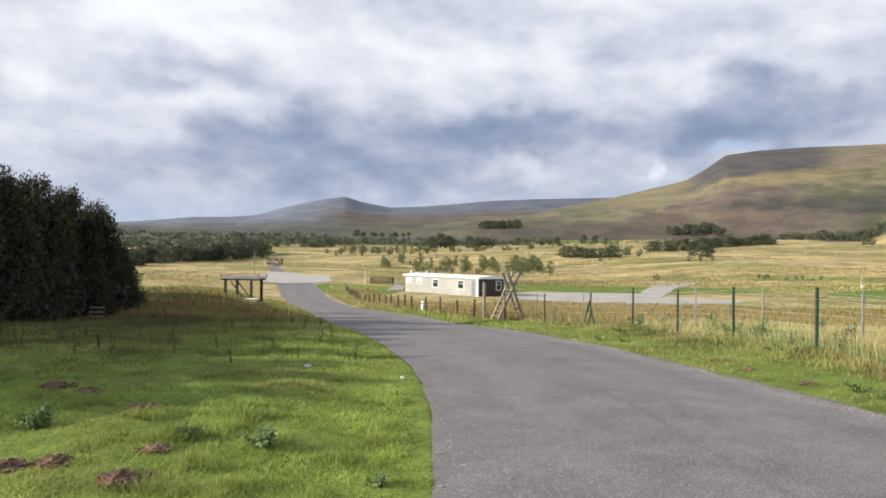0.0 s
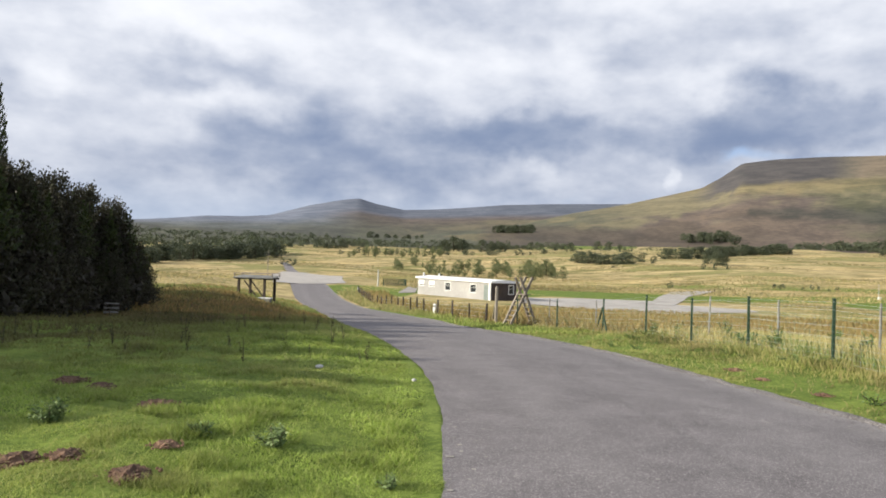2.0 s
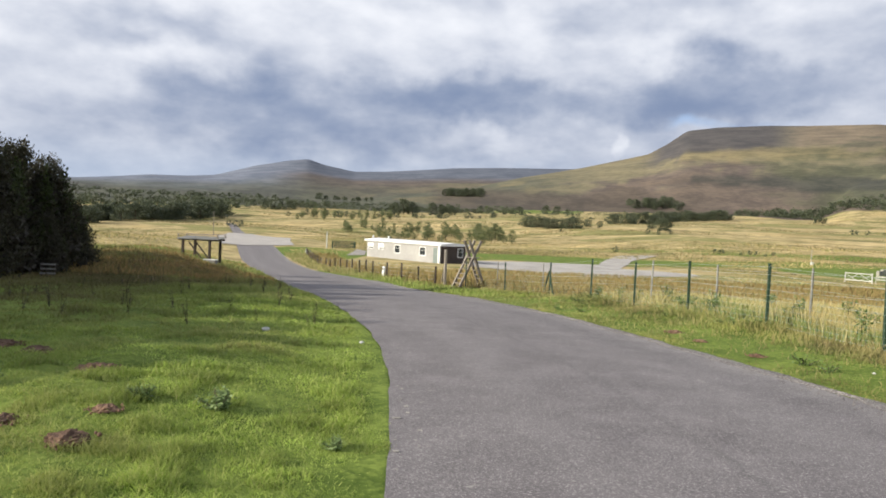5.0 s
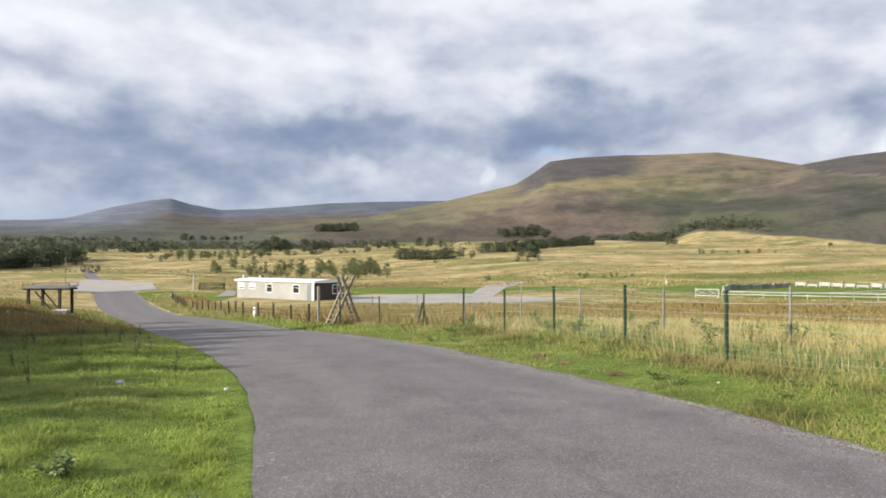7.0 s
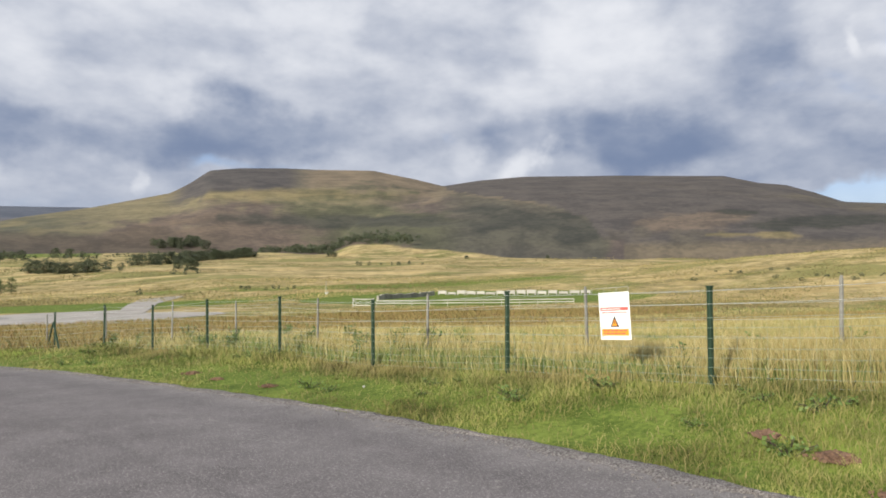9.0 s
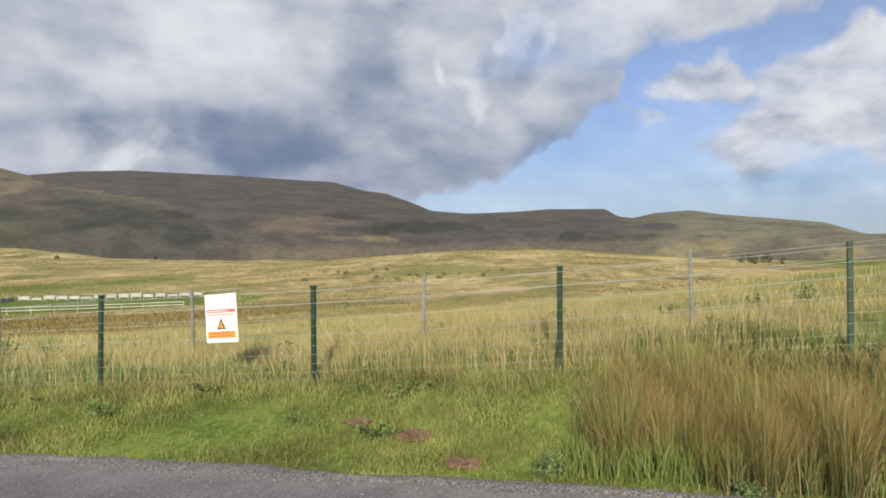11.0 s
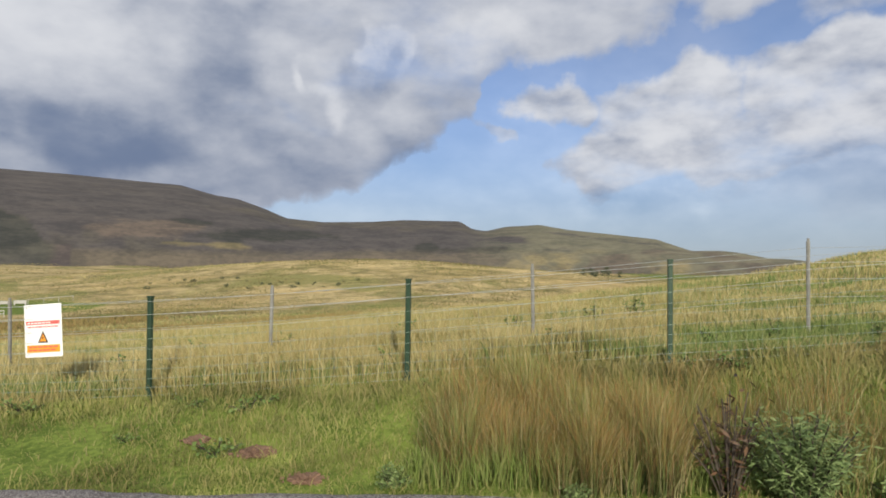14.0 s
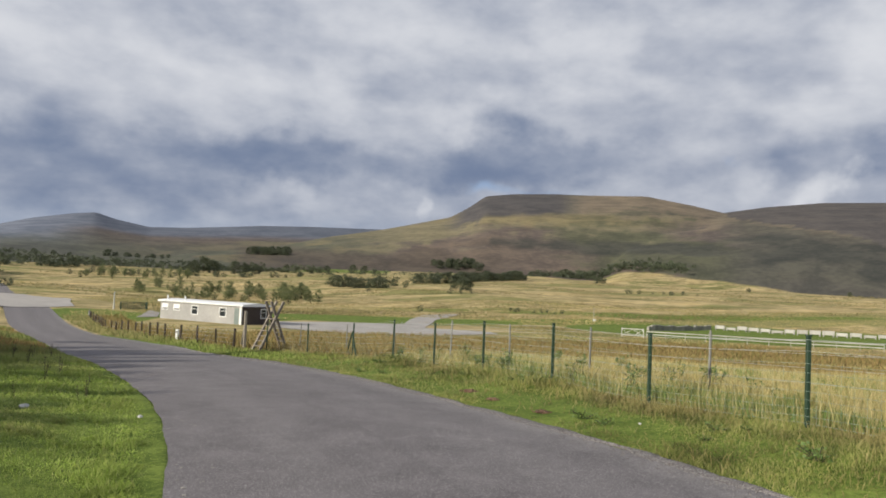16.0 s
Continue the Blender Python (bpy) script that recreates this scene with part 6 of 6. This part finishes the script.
    far_wood(between((-25.0, 520, 9), (-9.0, 640, 9), 46, 12, 0.6, 40, 0.5, 1.2) +
             between((-25.0, 950, 9), (-11.0, 1150, 9), 34, 13, 0.6, 60, 0.5, 1.2) +
             between((-11.0, 600, 9), (9.0, 740, 10), 60, 16, 0.5, 22, 0.5, 1.2) +
             between((8.0, 600, 6.0), (24.0, 700, 6.5), 26, 27, 0.6, 30, 0.4, 1.2) +
             between((-24.0, 760, 7.0), (0.0, 900, 7.0), 40, 28, 0.6, 40, 0.4, 1.2), 112, 1.8, "hazy rows of hedgerow trees across the valley")
    drop(hedge + oak + young)


def molehill(k, x, y, r):
    rng = np.random.default_rng(90 + k)
    bm = bmesh.new()
    bmesh.ops.create_icosphere(bm, subdivisions=4, radius=1.0)
    for v in bm.verts:
        p = v.co.copy()
        f = 0.9 + 0.28 * noise.noise(p * 1.5 + Vector((k, 0, 0))) + 0.22 * noise.noise(p * 5.0 + Vector((0, k, 0))) + 0.16 * noise.noise(p * 12.0 + Vector((k, k, 0)))
        f += 0.10 * noise.noise(p * 26.0 + Vector((k, 0, k)))
        v.co = Vector((p.x * r * f, p.y * r * f, max(p.z, -0.25) * r * (0.33 + 0.12 * noise.noise(p * 3.0)) * f))
    hill = thing("molehill", on_ground(x, y, 0, -0.012), "crumbly mound of bare brown earth in short grass", "molehill", "molehills")
    part("mound", bm, M_EARTH, hill)
    b = bmesh.new()
    for j in range(46):
        a, d, s = rng.uniform(0, 6.28), r * rng.uniform(0.45, 1.45), r * rng.uniform(0.04, 0.13)
        bmesh.ops.create_icosphere(b, subdivisions=1, radius=s, matrix=pose(math.cos(a) * d, math.sin(a) * d, s * 0.3, a * 50, a * 90, 0))
    tagged(part("loose_soil", b, M_EARTH, hill), kind="stuff")


def weed(seed, h, wide, leaves, tints, label, category="weed", group="verge weeds", name="weed", slim=0.22, stems=7, leaf=(0.07, 0.16)):
    """Leafy plant: several stems with lance-shaped leaves."""
    rng = np.random.default_rng(seed)
    plant = thing(name, pose(0, 0, 0), label, category, group)
    a = rng.uniform(0, 2 * np.pi, stems)
    out, top = wide * np.sqrt(rng.random(stems)), h * rng.uniform(0.4, 1.0, stems)
    ends = np.c_[np.cos(a) * out, np.sin(a) * out, top]
    tagged(part("stalk", tube_mesh("stalk", [[(0.1 * e[0], 0.1 * e[1], -0.02), (0.55 * e[0], 0.55 * e[1], e[2] * 0.6), tuple(e)] for e in ends], 0.003 + 0.003 * h, 4), M_DARKWOOD, plant), kind="stuff")
    k, f = rng.integers(0, stems, leaves), rng.random(leaves) ** 0.8
    at = ends[k] * np.c_[f, f, f ** 0.9] + rng.normal(0, 0.10 * wide + 0.01, (leaves, 3))
    at[:, 2] = np.maximum(at[:, 2], 0.02)
    b = rng.uniform(0, 2 * np.pi, leaves)
    way = np.c_[np.cos(b), np.sin(b), rng.uniform(-0.2, 0.9, leaves)]
    tint = mixed(rng, leaves, *tints)
    tagged(part("foliage", leaf_mesh("foliage", at, way, rng.uniform(*leaf, leaves) * max(h, wide), slim, tint, rng), M_LEAF, plant), kind="stuff")
    return plant


def rush_clump(seed, n, r, h):
    rng = np.random.default_rng(seed)
    clump = thing("rush_clump", pose(0, 0, 0), "tall rush clump, olive below and russet at the tips", "rushes", "rushes by the lane")
    # several tufts, each with its own height and ripeness
    tufts = 9
    ta, td = rng.uniform(0, 2 * np.pi, tufts), r * np.sqrt(rng.random(tufts))
    of = rng.integers(0, tufts, n)
    ox, oy = np.cos(ta[of]) * td[of] + rng.normal(0, 0.06, n), np.sin(ta[of]) * td[of] + rng.normal(0, 0.06, n)
    a, d = np.arctan2(oy, ox), np.minimum(np.hypot(ox, oy), r * 1.15)
    at = np.c_[ox, oy, np.zeros(n) - 0.03]
    ripe = np.clip(0.25 + 0.85 * rng.random(tufts)[of] + rng.normal(0, 0.18, n), 0, 1)[:, None]
    tall = rng.uniform(0.6, 1.08, tufts)[of] * h * rng.uniform(0.35, 1.0, n) ** 0.7 * (1 - 0.35 * (d / r) ** 2)
    spread = rng.uniform(0.0, 0.75, n) ** 1.2 * (0.5 + 0.6 * d / r)
    fall = a + rng.normal(0, 1.3, n)
    # Green at the foot, with dark tints for the shade inside the clump.
    low = picked(rng, n, (0.12, 0.21, 0.05), (0.18, 0.27, 0.075), (0.06, 0.10, 0.025), (0.19, 0.14, 0.06))
    tip = picked(rng, n, (0.36, 0.15, 0.055), (0.46, 0.24, 0.09), (0.24, 0.30, 0.09), (0.30, 0.34, 0.12), (0.66, 0.54, 0.28), (0.24, 0.15, 0.06))
    tip = tip * 0.55 + np.array((0.50, 0.19, 0.06)) * 0.50 * ripe + np.array((0.15, 0.23, 0.06)) * 0.55 * (1 - ripe)
    low, tip = low * rng.uniform(0.6, 1.3, tufts)[of][:, None], tip * rng.uniform(0.6, 1.35, (n, 1))
    pale = (rng.random(n) < 0.06)[:, None]
    tip, low = np.where(pale, (0.70, 0.58, 0.32), tip), np.where(pale, (0.40, 0.35, 0.17), low)
    wide = rng.uniform(0.0025, 0.0060, n)
    ripened = ripe[:, 0] > 0.62
    for name, mine, words in (("green_stems", ~ripened, "olive-green rush stems"), ("ripe_stems", ripened, "russet ripe rush stems")):
        me = blade_mesh(name, at[mine], tall[mine], wide[mine], spread[mine], low[mine], tip[mine], rng, M_RUSH, fall=fall[mine], share=0.24)
        tagged(part(name, me, M_RUSH, clump), words, kind="stuff")
    return clump


def roadside_plants():
    rng = random.Random(17)
    # green grass growing up round the foot of the rushes
    skirt = np.random.default_rng(23)
    n = 15000
    x, y = skirt.uniform(5.75, 7.4, n), skirt.uniform(-3.9, 1.0, n)
    keep = (x > road_right(y) + 0.3)
    x, y = x[keep], y[keep]
    n = len(x)
    tall = (0.10 + 0.22 * skirt.random(n)) * np.interp(x, (5.9, 6.4), (1.5, 0.9)) * (0.7 + 0.6 * fbm(x * 2, y * 2, 93, 2))
    tip = mixed(skirt, n, (0.26, 0.36, 0.08), (0.17, 0.26, 0.05), (0.42, 0.42, 0.16))
    stuff("foot_grass", blade_mesh("foot_grass", np.c_[x, y, height(x, y) - 0.01], tall, np.full(n, 0.008), skirt.uniform(0.1, 0.7, n), tip * 0.7, tip, skirt), "green grass growing round the foot of the rushes", "grass")
    rush = [rush_clump(61, 1900, 0.40, 1.02), rush_clump(62, 1500, 0.36, 0.90), rush_clump(63, 1700, 0.36, 0.98), rush_clump(64, 620, 0.44, 0.86), rush_clump(65, 520, 0.40, 0.74)]
    thick = [(6.25, 0.60), (6.1, 0.15), (6.55, 0.05), (6.0, -0.35), (6.45, -0.50), (6.08, -0.85), (6.85, 0.45), (6.8, -0.45), (6.45, -0.95), (7.2, 0.0)]
    thin = [(6.85, -1.05), (6.6, -1.6), (7.0, -1.9), (6.35, -2.2), (6.85, -2.35), (7.3, -2.6), (6.25, -2.75), (6.65, -3.0), (6.95, -3.35), (6.3, -3.4), (6.6, -3.75), (7.2, -1.4)]
    for model_set, places, low_, high_ in ((rush[:3], thick, 0.74, 1.06), (rush[3:], thin, 0.85, 1.15)):
        for x, y in places:
            s = rng.uniform(low_, high_)
            copy_thing(model_set[rng.randrange(len(model_set))], on_ground(x, y, rng.uniform(0, 360), 0.02) @ Matrix.Diagonal((s, s, s, 1)))
    drop(rush)
    dull, nettle = ((0.075, 0.125, 0.04), (0.15, 0.22, 0.075), (0.26, 0.33, 0.13)), ((0.12, 0.19, 0.05), (0.17, 0.25, 0.07), (0.10, 0.15, 0.045))
    bush = weed(71, 0.80, 0.42, 6500, dull, "tangled green thistle bush at the lane's edge", "bush", "", "thistle_bush", 0.085, 46, (0.04, 0.12))
    bush.matrix_world = on_ground(5.74, -1.88, 0) @ Matrix.Diagonal((0.95, 0.95, 0.86, 1))
    dead = weed(72, 0.78, 0.32, 240, ((0.085, 0.052, 0.03), (0.17, 0.095, 0.05), (0.05, 0.038, 0.026)), "dead dark brown weed stalks beside the thistle bush", "weed", "", "dead_weed", 0.12, 28)
    dead.matrix_world = on_ground(5.85, -1.42, 0)
    small = weed(73, 0.20, 0.20, 700, dull, "low grey-green thistle in cropped grass", "weed", "thistles", "thistle", 0.22, 16, (0.13, 0.30))
    dock = [weed(74, 0.20, 0.20, 110, nettle, "low dark green dock plant in the verge", "weed", "verge weeds", "dock_plant", 0.34, 9, (0.13, 0.28)),
            weed(75, 0.40, 0.17, 330, nettle, "leafy green nettle in the verge", "weed", "verge weeds", "nettle", 0.26, 9, (0.07, 0.15))]
    for x, y, s in ((-1.35, 5.80, 0.85), (-3.40, 6.12, 0.95), (-0.34, 5.08, 0.5), (-1.98, 5.84, 0.6), (5.81, -2.55, 1.0), (5.65, -0.35, 0.6), (5.9, 1.05, 0.8)):
        copy_thing(small, on_ground(x, y, rng.uniform(0, 360), 0.01) @ Matrix.Diagonal((s, s, s, 1)))
    for k in range(70):
        y = rng.uniform(-6, 24)
        f = rng.random() ** 0.7
        x = float(road_right(y)) + 0.5 + f * float(fence_x(y) - road_right(y) + 0.6)
        s = rng.uniform(0.5, 1.15)
        copy_thing(dock[0 if f < 0.75 else 1], on_ground(x, y, rng.uniform(0, 360), 0.01) @ Matrix.Diagonal((s, s, s, 1)))
    for k in range(46):
        x, y, s = rng.uniform(6.3, 8.7), rng.uniform(-6.8, -3.7), rng.uniform(0.5, 0.95)
        copy_thing(dock[0], on_ground(x, y, rng.uniform(0, 360), 0.01) @ Matrix.Diagonal((s, s, s, 1)))
    for k in range(30):
        y = rng.uniform(-2, 24)
        x = float(fence_x(y)) + rng.uniform(0.3, 7)
        s = rng.uniform(0.9, 1.5)
        copy_thing(dock[1], on_ground(x, y, rng.uniform(0, 360), 0.01) @ Matrix.Diagonal((s, s, s, 1)))
    stalk = weed(76, 0.42, 0.10, 26, ((0.09, 0.06, 0.03), (0.07, 0.09, 0.03)), "thin dry brown dock stalk in shaded turf", "weed", "dry stalks", "dock_stalk", 0.16, 3)
    for k in range(60):
        y = rng.uniform(11, 30)
        x = float(road_left(y)) - 0.8 - rng.random() ** 1.3 * 8.5
        s = rng.uniform(0.5, 1.15)
        copy_thing(stalk, on_ground(x, y, rng.uniform(0, 360), 0.01) @ Matrix.Diagonal((s, s, s, 1)))
    drop([small, stalk] + dock)


def loose_stones():
    rng = np.random.default_rng(33)
    verts, faces = [], []
    base = np.array([(-1, -1, -.6), (1, -1, -.6), (1, 1, -.6), (-1, 1, -.6), (-.6, -.6, .6), (.7, -.6, .5), (.6, .6, .7), (-.6, .6, .5)])
    quads_ = [(3, 2, 1, 0), (4, 5, 6, 7), (0, 1, 5, 4), (1, 2, 6, 5), (2, 3, 7, 6), (3, 0, 4, 7)]
    n = 3200
    y = rng.uniform(-6, 30, n)
    x = road_right(y) - 0.46 * rng.random(n) ** 1.5 + 0.03
    s = rng.uniform(0.004, 0.013, n)
    z = level(x, y) + 0.006
    for k in range(n):
        a = rng.uniform(0, 6.28)
        c, d = math.cos(a), math.sin(a)
        q = base * s[k] * rng.uniform(0.6, 1.3, 3)
        q = np.c_[q[:, 0] * c - q[:, 1] * d, q[:, 0] * d + q[:, 1] * c, q[:, 2]] + (x[k], y[k], z[k])
        faces += [tuple(i + len(verts) for i in f) for f in quads_]
        verts += q.tolist()
    me = mesh_data("loose_chippings", verts, faces, (M_GRAVEL,))
    stuff("loose_chippings", me, "loose grey stone chippings along the lane's edges", "gravel")
    # dull flat stones that lie singly on the lane, most along its western edge
    verts, faces, n = [], [], 300
    y = rng.uniform(2, 26, n)
    x = road_left(y) + 0.05 + rng.random(n) ** 1.9 * (road_right(y) - road_left(y) - 0.1)
    for k in range(n):
        q = base * rng.uniform(0.005, 0.022) * rng.uniform((0.7, 0.6, 0.12), (1.4, 1.2, 0.28)) + (x[k], y[k], float(level(x[k], y[k])) + 0.008)
        faces += [tuple(i + len(verts) for i in face) for face in quads_]
        verts += q.tolist()
    stuff("scattered_stones", mesh_data("scattered_stones", verts, faces, (M_DULLSTONE,)), "dull flat stones scattered on the lane", "gravel")
    for k, (sx, sy, r) in enumerate(((-1.99, 11.0, 0.06), (-0.48, 10.3, 0.035), (6.1, 8.7, 0.022), (3.6, 33.2, 0.10), (2.75, 32.6, 0.08))):
        bm = bmesh.new()
        bmesh.ops.create_icosphere(bm, subdivisions=2, radius=r)
        for v in bm.verts:
            v.co *= 1 + 0.3 * noise.noise(v.co / r * 1.3 + Vector((k, 2, 1)))
            v.co.z *= 0.6
        st = thing("stone", on_ground(sx, sy, 30 * k, -0.03), "pale stone lying in the grass", "stone", "loose stones")
        part("body", bm, M_STONE, st)


def field_tufts():
    """Dark rush tufts and pale seed heads that fleck the open fields."""
    rng = np.random.default_rng(19)

    def yards(x, y):
        return patch(x, y, 22, 88, 19, 22) + patch(x, y, -36, 165, 15, 52, 14) + patch(x, y, 84, 98, 26, 24, -60) + patch(x, y, 30, 122, 24, 11, 5) + patch(x, y, -1, 95, 12, 10)

    def inside(x, y):
        thick = fbm(x * 0.016, y * 0.05, 95, 4) + 0.2 * fbm(x * 0.2, y * 0.2, 96, 2)
        clear = (x < road_left(y) - 2) | (x > road_right(y) + 2)
        return (thick > 0.115) & clear & (yards(x, y) < 0.3)

    def open_ground(x, y):
        clear = (x < road_left(y) - 2) | (x > road_right(y) + 2)
        return clear & (yards(x, y) < 0.3) & ((x > fence_x(y) + 1) | (y > 70))

    for where_, n, r0, r1, low_, high_, label, colours in (
            (inside, 170000, 75, 620, 0.15, 0.55, "dark rush tufts flecking the dry open fields", ((0.20, 0.19, 0.075), (0.30, 0.235, 0.10), (0.20, 0.20, 0.075), (0.38, 0.30, 0.135), (0.44, 0.36, 0.17))),
            (open_ground, 240000, 60, 220, 0.06, 0.26, "pale bent grass over the open fields", ((0.44, 0.35, 0.15), (0.56, 0.45, 0.21), (0.34, 0.30, 0.115), (0.27, 0.265, 0.095)))):
        x, y, r = scatter(rng, n, -26, 112, r0, r1, where_)
        tall = rng.uniform(low_, high_, len(x)) * np.interp(r, (75, 300, 620), (0.7, 1.0, 1.6)) * (1 + 0.8 * fbm(x * 0.12, y * 0.12, 99, 3))
        at = np.c_[x, y, height(x, y) - 0.03]
        tip = picked(rng, len(x), *colours) * (1 + 0.7 * fbm(x * 0.05, y * 0.05, 97, 4))[:, None] * np.interp(np.degrees(np.arctan2(x, y)), (50, 70), (1.0, 0.84))[:, None]
        me = blade_mesh("field_tufts", at, tall, 0.0013 * r + 0.03, rng.uniform(0.1, 0.6, len(x)), tip * 0.8, tip, rng, bent=False)
        stuff("field_tufts", me, label, "grass")


turf()
verge()
long_grass()
rough_tussocks()
field_tufts()
shelter_belt()
far_trees()
for k, (mx, my, mr) in enumerate(MOLEHILLS):
    molehill(k, mx, my, mr)
roadside_plants()
loose_stones()
